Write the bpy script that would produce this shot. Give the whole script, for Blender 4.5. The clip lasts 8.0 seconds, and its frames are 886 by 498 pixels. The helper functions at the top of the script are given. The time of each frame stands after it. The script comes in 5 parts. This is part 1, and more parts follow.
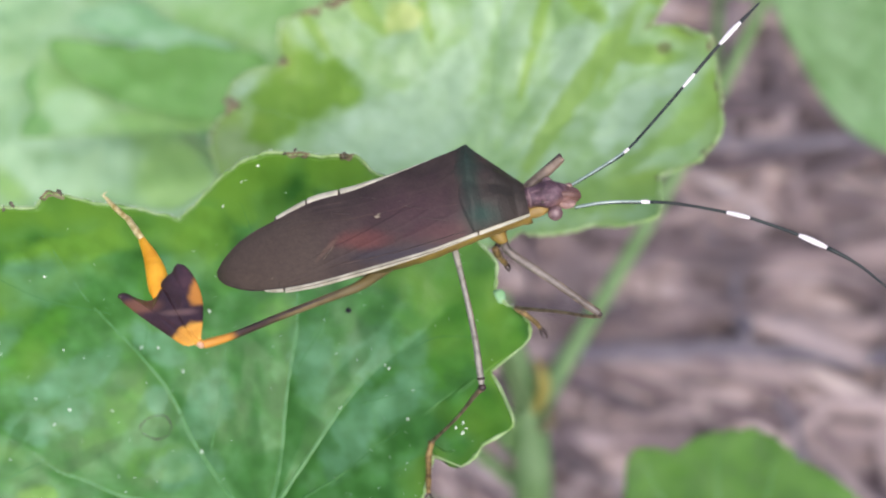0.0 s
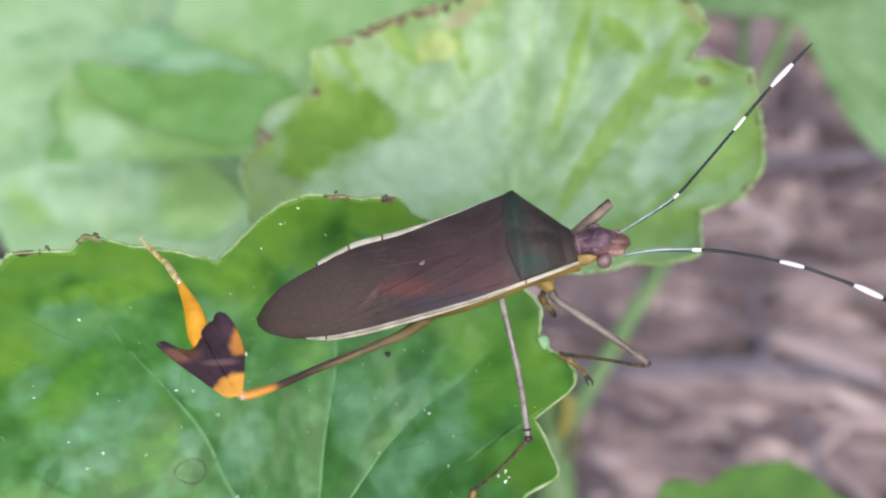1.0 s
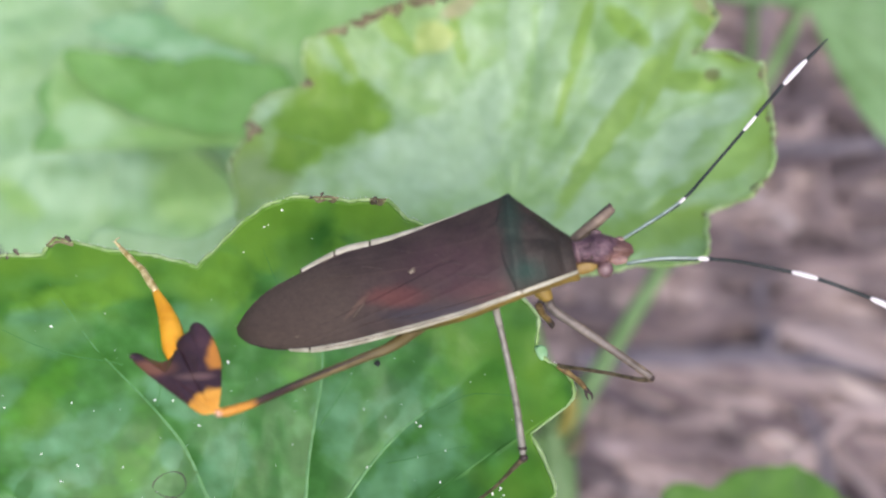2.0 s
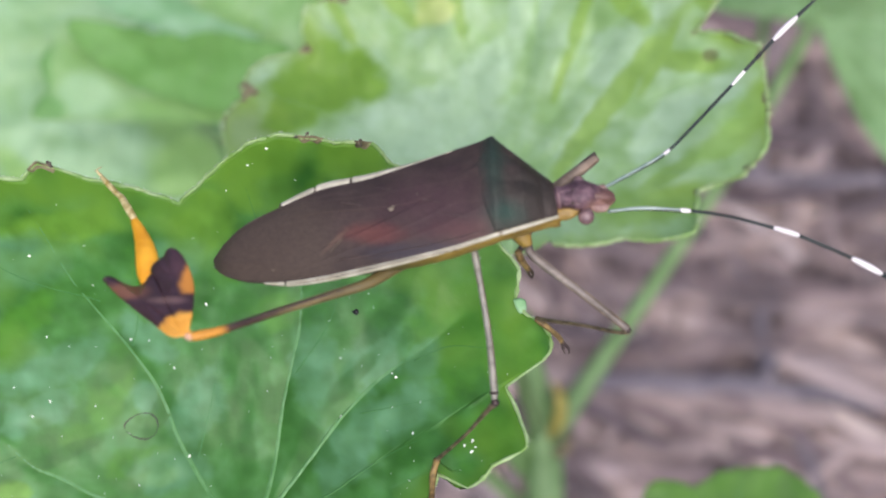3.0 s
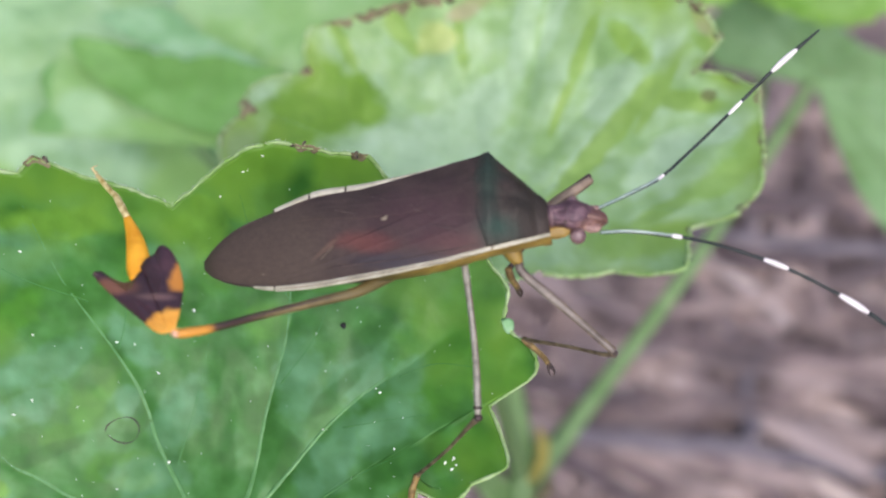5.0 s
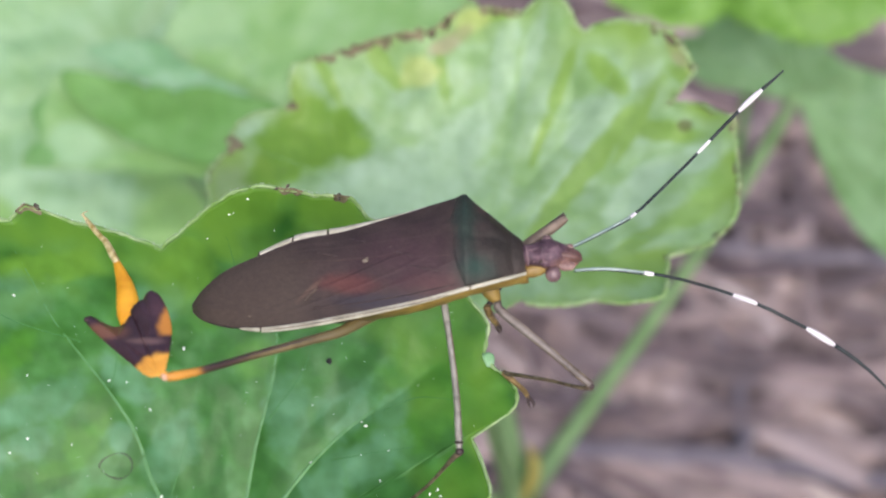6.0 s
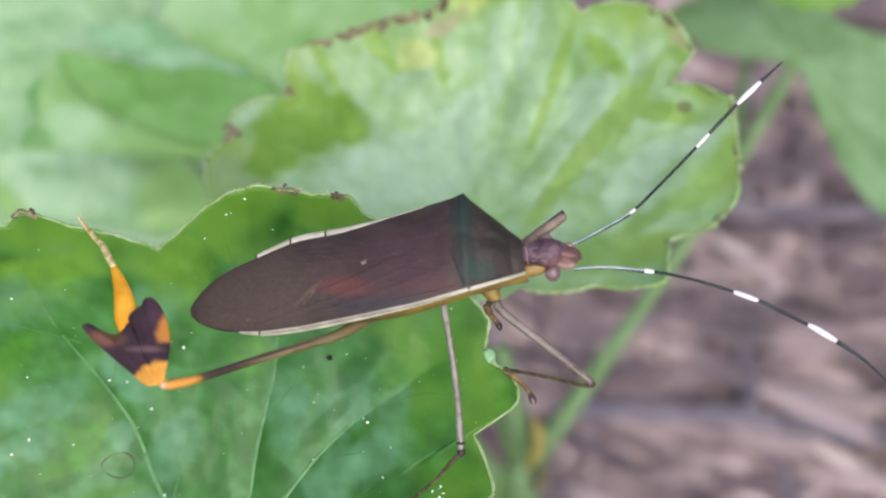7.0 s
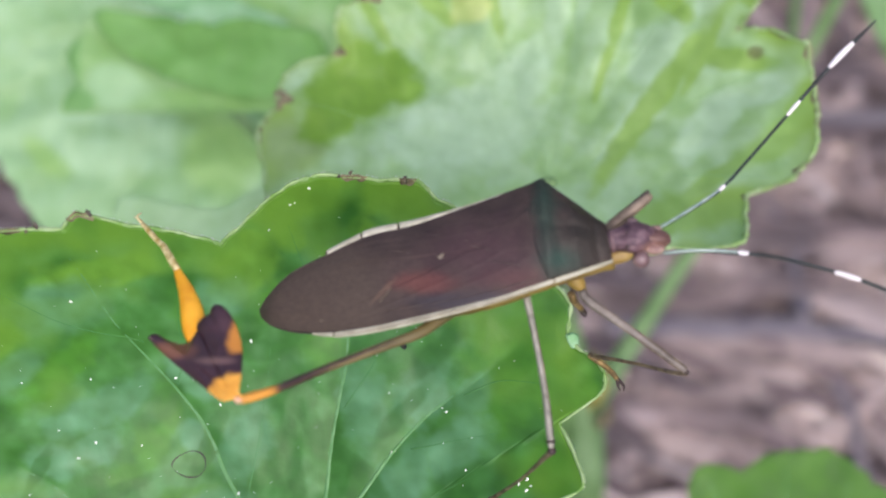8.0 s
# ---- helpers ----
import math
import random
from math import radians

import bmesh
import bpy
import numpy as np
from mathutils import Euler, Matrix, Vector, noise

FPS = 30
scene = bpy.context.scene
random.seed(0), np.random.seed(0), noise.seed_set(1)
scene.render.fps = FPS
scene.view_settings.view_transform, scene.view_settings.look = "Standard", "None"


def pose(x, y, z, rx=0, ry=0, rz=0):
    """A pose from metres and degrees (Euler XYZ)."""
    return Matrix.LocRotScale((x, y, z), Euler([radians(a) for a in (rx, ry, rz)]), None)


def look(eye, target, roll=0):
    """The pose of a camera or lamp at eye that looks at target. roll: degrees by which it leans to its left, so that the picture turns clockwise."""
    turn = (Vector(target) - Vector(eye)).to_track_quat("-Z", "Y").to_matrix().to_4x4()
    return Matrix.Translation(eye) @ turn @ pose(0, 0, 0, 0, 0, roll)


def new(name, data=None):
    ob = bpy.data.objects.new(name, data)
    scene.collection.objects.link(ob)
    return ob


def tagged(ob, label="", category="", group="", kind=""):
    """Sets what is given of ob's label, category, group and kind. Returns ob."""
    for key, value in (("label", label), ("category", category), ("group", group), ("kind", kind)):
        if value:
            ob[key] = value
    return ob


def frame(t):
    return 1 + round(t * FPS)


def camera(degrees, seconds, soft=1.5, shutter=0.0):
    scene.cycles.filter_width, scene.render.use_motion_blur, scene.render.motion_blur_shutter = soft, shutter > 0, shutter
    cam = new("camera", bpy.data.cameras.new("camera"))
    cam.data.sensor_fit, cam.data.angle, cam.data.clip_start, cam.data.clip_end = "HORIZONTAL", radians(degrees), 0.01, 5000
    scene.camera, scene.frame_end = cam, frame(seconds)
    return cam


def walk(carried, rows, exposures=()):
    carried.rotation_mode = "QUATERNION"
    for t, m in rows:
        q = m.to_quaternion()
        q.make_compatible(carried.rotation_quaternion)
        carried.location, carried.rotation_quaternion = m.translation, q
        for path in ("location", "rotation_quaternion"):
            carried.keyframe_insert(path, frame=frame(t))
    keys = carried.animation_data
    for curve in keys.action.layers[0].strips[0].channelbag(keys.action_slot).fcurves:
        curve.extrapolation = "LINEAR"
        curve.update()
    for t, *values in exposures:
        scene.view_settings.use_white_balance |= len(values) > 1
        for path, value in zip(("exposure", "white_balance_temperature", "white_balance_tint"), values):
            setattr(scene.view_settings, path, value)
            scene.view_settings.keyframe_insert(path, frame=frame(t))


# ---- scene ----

MM = 0.001
# The sight line falls steeply: 68 degrees below the horizon, half a metre above the mulch.
VIEW = look((0, -0.035, 0.519), (0, -0.035 + math.cos(radians(68)), 0.519 - math.sin(radians(68))))


def view(x, y, z, rx=0, ry=0, rz=0):
    """A pose in millimetres right, up and back along the middle sight line."""
    return VIEW @ pose(x * MM, y * MM, z * MM, rx, ry, rz)


# ---------------- camera ----------------
cam = camera(30, 8.0, soft=2.0)
cam.data.dof.use_dof = True
cam.data.dof.focus_distance = 0.096
cam.data.dof.aperture_fstop = 46


def camera_path():
    rows = [
        (0.0, view(0.84, 2.55, 7.12, -1.548, -1.400, -4.824)),
        (0.3, view(0.12, 2.77, 6.99, -1.148, -1.334, -4.565)),
        (0.5, view(-0.58, 2.98, 6.00, -1.469, -1.237, -4.677)),
        (0.8, view(-0.20, 5.14, 5.31, -1.296, -0.906, -4.534)),
        (1.0, view(-0.91, 4.89, 4.86, -1.279, -1.020, -4.580)),
        (1.2, view(-0.77, 5.00, 3.34, -1.436, -1.013, -4.436)),
        (2.3, view(0.14, 6.03, -0.91, -1.878, -0.510, -4.156)),
        (2.5, view(-0.80, 4.51, -0.14, -1.633, -0.043, -3.406)),
        (2.8, view(-0.92, 2.16, -0.64, -1.131, -0.220, -2.138)),
        (3.0, view(1.28, 1.16, -1.09, -0.886, -0.493, -1.541)),
        (3.5, view(0.00, 0.00, 0.00, 0.035, 0.026, 0.018)),
        (3.8, view(0.76, -0.71, 0.50, 0.544, 0.012, 0.878)),
        (4.0, view(0.60, -1.97, -0.02, 0.285, 0.058, 1.243)),
        (4.5, view(2.89, -0.49, -0.70, 1.081, -0.558, 1.471)),
        (4.7, view(2.05, -1.08, -1.24, 0.915, -0.719, 1.415)),
        (5.8, view(0.77, -0.01, 1.61, 1.243, -0.952, 0.865)),
        (6.0, view(2.02, 0.54, 2.04, 1.330, -0.979, 0.404)),
        (6.5, view(2.42, 2.93, 1.15, 1.408, -0.822, 0.022)),
        (7.0, view(2.29, 3.02, 1.50, -0.212, -0.857, -0.517)),
        (7.3, view(1.58, 2.88, -2.21, -2.068, -0.559, -0.769)),
        (7.5, view(1.74, 4.70, -1.97, -2.371, -0.110, -1.377)),
        (8.0, view(0.28, 7.16, -3.54, -3.279, 0.376, -3.016)),
    ]
    walk(cam, rows, [(0.0, EXPOSURE + 0.08, KELVIN, TINT), (1.0, EXPOSURE + 0.02, KELVIN, TINT), (8.0, EXPOSURE + 0.02, KELVIN, TINT)])


# ---------------- light: bright overcast ----------------
EXPOSURE, KELVIN, TINT = 0.66, 6350, 20
SUN_HEIGHT, SUN_TURN = 64, 165
world = bpy.data.worlds.new("sky")
world.use_nodes = True
scene.world = world
wn = world.node_tree.nodes
sky = wn.new("ShaderNodeTexSky")
sky.sky_type, sky.sun_disc = "NISHITA", False
sky.sun_elevation, sky.sun_rotation = radians(SUN_HEIGHT), radians(SUN_TURN)
sky.air_density, sky.dust_density, sky.ozone_density = 1.0, 4.0, 1.0
world.node_tree.links.new(sky.outputs[0], wn["Background"].inputs[0])
wn["Background"].inputs[1].default_value = 0.15
sun = new("sun", bpy.data.lights.new("sun", "SUN"))
sun.data.energy, sun.data.angle, sun.data.color = 1.2, radians(80), (1.0, 0.97, 0.93)
a, e = radians(SUN_TURN), radians(SUN_HEIGHT)
sun.matrix_world = look((math.sin(a) * math.cos(e) * 3, math.cos(a) * math.cos(e) * 3, math.sin(e) * 3), (0, 0, 0.3))


# ---------------- materials ----------------
class Nodes:
    """A small writer of node materials."""

    def __init__(self, name):
        self.mat = bpy.data.materials.new(name)
        self.mat.use_nodes = True
        self.tree = self.mat.node_tree
        self.bsdf = self.tree.nodes["Principled BSDF"]
        self.out = self.tree.nodes["Material Output"]

    def add(self, kind, **values):
        node = self.tree.nodes.new(kind)
        for key, value in values.items():
            node.inputs[key].default_value = value
        return node

    def join(self, a, b):
        self.tree.links.new(a, b)

    def coords(self, which="Object"):
        return self.tree.nodes.new("ShaderNodeTexCoord").outputs[which]

    def noise(self, vector, scale, detail=4.0, rough=0.55):
        node = self.add("ShaderNodeTexNoise", Scale=scale, Detail=detail, Roughness=rough)
        self.join(vector, node.inputs["Vector"])
        return node.outputs["Fac"]

    def ramp(self, fac, stops):
        node = self.tree.nodes.new("ShaderNodeValToRGB")
        while len(node.color_ramp.elements) < len(stops):
            node.color_ramp.elements.new(0.5)
        for el, (at, colour) in zip(node.color_ramp.elements, stops):
            el.position, el.color = at, (*colour, 1) if len(colour) == 3 else colour
        self.join(fac, node.inputs[0])
        return node.outputs[0]

    def mix(self, fac, a, b, blend="MIX"):
        node = self.tree.nodes.new("ShaderNodeMix")
        node.data_type, node.blend_type = "RGBA", blend
        for value, slot in ((fac, 0), (a, 6), (b, 7)):
            if isinstance(value, (int, float)):
                node.inputs[slot].default_value = value
            elif isinstance(value, tuple):
                node.inputs[slot].default_value = (*value, 1)
            else:
                self.join(value, node.inputs[slot])
        return node.outputs[2]

    def maths(self, op, a, b=0.0, clamp=False):
        node = self.tree.nodes.new("ShaderNodeMath")
        node.operation, node.use_clamp = op, clamp
        for value, slot in ((a, 0), (b, 1)):
            if isinstance(value, (int, float)):
                node.inputs[slot].default_value = value
            else:
                self.join(value, node.inputs[slot])
        return node.outputs[0]

    def scaled(self, vector, by):
        node = self.add("ShaderNodeMapping", Scale=by)
        self.join(vector, node.inputs["Vector"])
        return node.outputs[0]

    def spot(self, vector, centre, radii, soft=0.25, wobble=0.0):
        """1 inside an ellipsoid (centre and radii in millimetres), 0 outside, with a soft rim."""
        node = self.add("ShaderNodeMapping")
        node.vector_type = "POINT"
        node.inputs["Location"].default_value = tuple(-c / r for c, r in zip(centre, radii))
        node.inputs["Scale"].default_value = tuple(1000.0 / r for r in radii)
        self.join(vector, node.inputs["Vector"])
        size = self.tree.nodes.new("ShaderNodeVectorMath")
        size.operation = "LENGTH"
        self.join(node.outputs[0], size.inputs[0])
        far = size.outputs["Value"]
        if wobble:
            far = self.maths("ADD", far, self.maths("MULTIPLY", self.maths("SUBTRACT", self.noise(vector, 900.0), 0.5), wobble))
        span = self.tree.nodes.new("ShaderNodeMapRange")
        span.interpolation_type = "SMOOTHSTEP"
        span.inputs["From Min"].default_value, span.inputs["From Max"].default_value = 1 + soft, 1 - soft
        self.join(far, span.inputs["Value"])
        return span.outputs[0]

    def stains(self, vector, shapes, wobble, outer=1.45, inner=0.7):
        """1 inside any of the slanting oval stains (x, y, half length, half width in millimetres, slant in degrees)."""
        total = None
        for x, y, long, wide, slant in shapes:
            node = self.add("ShaderNodeMapping", Location=(x * MM, y * MM, 0), Rotation=(0, 0, radians(slant)), Scale=(long * MM, wide * MM, 1))
            node.vector_type = "TEXTURE"
            self.join(vector, node.inputs["Vector"])
            size = self.tree.nodes.new("ShaderNodeVectorMath")
            size.operation = "LENGTH"
            self.join(node.outputs[0], size.inputs[0])
            span = self.tree.nodes.new("ShaderNodeMapRange")
            span.interpolation_type = "SMOOTHSTEP"
            span.inputs["From Min"].default_value, span.inputs["From Max"].default_value = outer, inner
            self.join(self.maths("ADD", size.outputs["Value"], wobble), span.inputs["Value"])
            total = span.outputs[0] if total is None else self.maths("MAXIMUM", total, span.outputs[0])
        return total

    def bump(self, height, strength, distance):
        node = self.add("ShaderNodeBump", Strength=strength, Distance=distance)
        self.join(height, node.inputs["Height"])
        self.join(node.outputs[0], self.bsdf.inputs["Normal"])

    def finish(self, colour, rough=0.5, specular=0.5, through_light=0.0, through_colour=None):
        b = self.bsdf
        if isinstance(colour, tuple):
            b.inputs["Base Color"].default_value = (*colour, 1)
        else:
            self.join(colour, b.inputs["Base Color"])
        if isinstance(rough, (int, float)):
            b.inputs["Roughness"].default_value = rough
        else:
            self.join(rough, b.inputs["Roughness"])
        b.inputs["Specular IOR Level"].default_value = specular
        if through_light:
            t = self.tree.nodes.new("ShaderNodeBsdfTranslucent")
            if isinstance(through_colour, tuple):
                t.inputs[0].default_value = (*through_colour, 1)
            else:
                self.join(through_colour or colour, t.inputs[0])
            m = self.tree.nodes.new("ShaderNodeMixShader")
            m.inputs[0].default_value = through_light
            self.join(b.outputs[0], m.inputs[1])
            self.join(t.outputs[0], m.inputs[2])
            self.join(m.outputs[0], self.out.inputs[0])
        return self.mat


def leaf_material(name, dark, mid, light, rough=0.42, gloss=0.5, edge=None, sheer=0.25, scale=1.0, edge_from=0.86, patches=(), streak=0.0, mottle=0.8, ragged=1.9, crisp=0.0, areoles=0.0):
    """Leaf skin: mottling with sky sheen painted in as paler tones, fine grain, yellower creases with the folds' shade
    painted in, and a tinted border. UV: turn, reach.
    """
    n = Nodes(name)
    co, uv = n.coords(), n.coords("UV")
    co = n.scaled(co, (1.0, 1.0, 0.0))
    split = n.tree.nodes.new("ShaderNodeSeparateXYZ")
    n.join(uv, split.inputs[0])
    broad = n.noise(co, 300.0 * scale, 1.5, 0.4)
    fine = n.noise(co, 1500.0 * scale, 2.0, 0.5)
    medium = n.noise(co, 720.0 * scale, 1.0, 0.4)
    fac = n.maths("ADD", n.maths("MULTIPLY", broad, 0.62), n.maths("ADD", n.maths("MULTIPLY", fine, 0.12), n.maths("MULTIPLY", medium, 0.26)))
    if streak:
        lines = n.noise(n.scaled(uv, (34.0, 1.4, 1.0)), 1.0, 2.0, 0.6)
        fac = n.maths("ADD", n.maths("MULTIPLY", fac, 1 - streak), n.maths("MULTIPLY", lines, streak))
    colour = n.ramp(fac, [(0.40, dark), (0.49, mid), (0.61, light)])
    wavy = n.maths("MULTIPLY", n.maths("SUBTRACT", n.noise(co, 620.0 * scale, 2.5, 0.5), 0.5), ragged)
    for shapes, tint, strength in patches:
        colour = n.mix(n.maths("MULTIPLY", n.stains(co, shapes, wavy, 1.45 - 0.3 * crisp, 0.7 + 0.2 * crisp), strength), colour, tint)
    grainy = n.ramp(n.noise(co, 900.0 * scale, 1.2, 0.4), [(0.30, (0.66, 0.74, 0.62)), (0.5, (1.0, 1.0, 1.0)), (0.70, (1.24, 1.20, 1.34))])
    colour = n.mix(mottle, colour, grainy, "MULTIPLY")
    if areoles:
        bend = n.add("ShaderNodeTexNoise", Scale=500.0, Detail=2.0)
        n.join(co, bend.inputs["Vector"])
        net = n.add("ShaderNodeTexVoronoi", Scale=560.0)
        shift = n.tree.nodes.new("ShaderNodeVectorMath")
        shift.operation = "MULTIPLY_ADD"
        shift.inputs[1].default_value = (0.0016, 0.0016, 0.0)
        n.join(bend.outputs["Color"], shift.inputs[0]), n.join(co, shift.inputs[2]), n.join(shift.outputs[0], net.inputs["Vector"])
        colour = n.mix(areoles, colour, n.ramp(net.outputs["Distance"], [(0.12, (1.34, 1.24, 1.42)), (0.42, (1.0, 1.0, 1.0)), (0.72, (0.76, 0.82, 0.66))]), "MULTIPLY")
    if edge:
        near = n.maths("ADD", split.outputs["Y"], n.maths("MULTIPLY", n.maths("SUBTRACT", broad, 0.5), 0.9))
        span = n.tree.nodes.new("ShaderNodeMapRange")
        span.inputs["From Min"].default_value, span.inputs["From Max"].default_value = edge_from - 0.16, edge_from + 0.14
        n.join(near, span.inputs["Value"])
        colour = n.mix(n.maths("MULTIPLY", span.outputs[0], 0.85), colour, edge)
    cells = n.add("ShaderNodeTexVoronoi", Scale=1300.0 * scale)
    n.join(co, cells.inputs["Vector"])
    n.bump(n.maths("ADD", n.maths("MULTIPLY", cells.outputs["Distance"], 0.25), n.noise(co, 420.0 * scale)), 0.3, 0.0004)
    shine = n.maths("ADD", n.maths("MULTIPLY", n.noise(co, 170.0 * scale, 2.0), 0.3), rough - 0.15)
    return n.finish(colour, shine, gloss, sheer, n.mix(0.6, colour, (0.30, 0.45, 0.03)))


def plain_material(name, colour, other, scale=600.0, rough=0.5, gloss=0.5, sheer=0.0, bump=0.15):
    n = Nodes(name)
    co = n.coords()
    fac = n.noise(co, scale, 5.0, 0.6)
    n.bump(n.noise(co, scale * 3), bump, 0.0002)
    return n.finish(n.ramp(fac, [(0.35, colour), (0.65, other)]), rough, gloss, sheer)


# blotches of the two near leaves: yellower panels, dry tints, painted sheen and shade
# The yellower streaks along the rays also paint the pleats' shaded sides.
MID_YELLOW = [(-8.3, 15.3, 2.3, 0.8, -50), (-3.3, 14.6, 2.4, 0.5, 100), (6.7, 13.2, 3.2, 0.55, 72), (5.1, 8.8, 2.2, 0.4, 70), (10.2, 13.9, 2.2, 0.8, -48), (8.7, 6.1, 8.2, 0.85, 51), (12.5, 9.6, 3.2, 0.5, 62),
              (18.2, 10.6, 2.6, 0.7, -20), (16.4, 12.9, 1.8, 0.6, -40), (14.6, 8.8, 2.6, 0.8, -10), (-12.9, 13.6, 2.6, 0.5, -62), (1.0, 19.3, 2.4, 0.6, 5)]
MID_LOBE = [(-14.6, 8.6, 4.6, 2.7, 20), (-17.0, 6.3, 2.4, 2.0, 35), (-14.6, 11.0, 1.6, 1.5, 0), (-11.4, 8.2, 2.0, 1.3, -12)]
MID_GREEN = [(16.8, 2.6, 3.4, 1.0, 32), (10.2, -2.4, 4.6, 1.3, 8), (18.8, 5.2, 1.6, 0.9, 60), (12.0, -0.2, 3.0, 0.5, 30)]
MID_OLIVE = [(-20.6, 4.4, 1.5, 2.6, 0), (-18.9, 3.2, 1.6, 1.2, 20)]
# Pale panels: largely sky sheen on the pleats, put into the colour.
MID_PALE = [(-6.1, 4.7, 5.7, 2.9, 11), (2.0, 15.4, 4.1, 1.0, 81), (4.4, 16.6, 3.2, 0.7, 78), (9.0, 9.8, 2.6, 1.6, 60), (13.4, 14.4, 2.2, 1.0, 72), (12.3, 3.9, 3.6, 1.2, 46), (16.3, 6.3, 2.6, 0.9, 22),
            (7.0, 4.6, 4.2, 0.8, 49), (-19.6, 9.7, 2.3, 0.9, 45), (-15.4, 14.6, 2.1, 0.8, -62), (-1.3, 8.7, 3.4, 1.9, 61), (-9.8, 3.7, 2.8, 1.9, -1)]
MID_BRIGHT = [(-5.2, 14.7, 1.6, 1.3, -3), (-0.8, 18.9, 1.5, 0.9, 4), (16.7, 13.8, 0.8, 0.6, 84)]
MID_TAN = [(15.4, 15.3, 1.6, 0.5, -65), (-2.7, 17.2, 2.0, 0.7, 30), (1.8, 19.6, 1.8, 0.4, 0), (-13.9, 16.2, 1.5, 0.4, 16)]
# Darker streaks: the pleats' shade, put into the colour.
MID_FOLD_SHADE = [(-9.5, 8.7, 3.0, 0.8, -51), (-4.2, 11.7, 3.5, 0.6, -66), (0.5, 4.7, 3.4, 0.5, 60), (3.3, 11.6, 3.4, 0.35, 82), (11.9, 11.0, 2.6, 0.5, 62), (-6.4, 7.2, 3.0, 0.5, -40)]
FRONT_FRESH = [(-16.4, 15.6, 1.6, 1.0, 40), (-10.0, 19.0, 3.4, 0.9, 5), (-2.4, 18.6, 2.2, 1.4, 50), (1.6, 22.6, 2.6, 1.1, 19), (6.7, 22.2, 1.9, 1.2, 1), (-15.6, 2.5, 1.6, 0.7, 9), (-6.2, 3.4, 1.2, 0.6, 0), (0.3, 20.4, 0.9, 0.9, 0), (-1.8, 20.0, 0.8, 0.8, 0), (4.8, 20.4, 0.9, 0.8, 0)]
FRONT_GRASS = [(-14.0, 12.9, 2.7, 0.95, 40), (-8.3, 9.9, 0.8, 1.5, 0), (-9.4, 7.6, 1.0, 1.5, -25), (-10.9, 6.0, 1.2, 0.7, 40), (-7.2, 4.2, 2.0, 0.9, 10), (12.6, 12.0, 3.6, 2.6, 60), (15.2, 11.0, 2.2, 2.0, 40), (14.3, 6.2, 2.0, 1.4, 10), (1.5, 13.4, 1.6, 1.0, 40), (-5.0, 15.4, 1.5, 2.0, 20), (0.0, 16.5, 2.4, 1.2, 20), (6.0, 17.0, 3.0, 1.6, 10)]
# Deep green patches, with shade beside the veins and under the insect painted in.
FRONT_DEEP_SHADE = [(3.2, 21.3, 1.2, 1.9, 10), (-12.6, 4.6, 3.2, 0.45, 22), (-16.2, 6.6, 1.6, 0.4, 60), (-0.7, 6.4, 0.5, 3.4, 8), (3.3, 6.0, 0.5, 2.6, 45), (-6.0, 7.4, 0.5, 3.2, -28), (0.6, 8.8, 0.6, 2.4, 12), (-3.4, 14.6, 1.4, 0.9, 30), (-8.6, 10.2, 1.5, 0.8, 46), 
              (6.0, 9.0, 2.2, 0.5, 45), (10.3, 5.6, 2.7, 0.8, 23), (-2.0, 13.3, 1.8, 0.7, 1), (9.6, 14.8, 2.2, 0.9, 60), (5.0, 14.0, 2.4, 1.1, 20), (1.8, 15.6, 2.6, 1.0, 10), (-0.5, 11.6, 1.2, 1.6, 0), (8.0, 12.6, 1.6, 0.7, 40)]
# Sky sheen on the front leaf, painted as pale bluish patches.
FRONT_SHEEN = [(-13.0, 17.0, 2.6, 1.3, 10), (-10.7, 11.0, 1.7, 1.1, 30), (-13.2, 9.9, 2.0, 1.2, 15), (-15.9, 13.4, 1.5, 0.8, 40), (-15.0, 7.2, 1.6, 1.0, -20), (-12.7, 7.9, 1.5, 1.0, 20), (-7.3, 12.6, 0.7, 1.1, 0), (-6.9, 8.1, 0.7, 1.0, 20), (5.3, 4.0, 1.4, 0.9, 40), (-4.0, 17.0, 1.6, 1.4, 0), (-6.1, 11.5, 1.4, 1.0, -54),
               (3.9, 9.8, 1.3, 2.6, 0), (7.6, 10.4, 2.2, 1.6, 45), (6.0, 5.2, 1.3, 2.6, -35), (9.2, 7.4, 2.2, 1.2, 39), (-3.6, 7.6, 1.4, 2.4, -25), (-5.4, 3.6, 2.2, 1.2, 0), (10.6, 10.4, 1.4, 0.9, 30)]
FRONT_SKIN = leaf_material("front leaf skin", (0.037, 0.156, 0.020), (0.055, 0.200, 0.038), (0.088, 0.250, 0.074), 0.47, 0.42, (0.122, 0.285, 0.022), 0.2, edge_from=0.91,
                           patches=[(FRONT_FRESH, (0.135, 0.315, 0.028), 0.7), (FRONT_GRASS, (0.060, 0.222, 0.014), 0.75), (FRONT_SHEEN, (0.112, 0.280, 0.140), 0.62), (FRONT_DEEP_SHADE, (0.026, 0.128, 0.014), 0.6)], mottle=0.6, ragged=1.6, crisp=0.1, areoles=0.6)
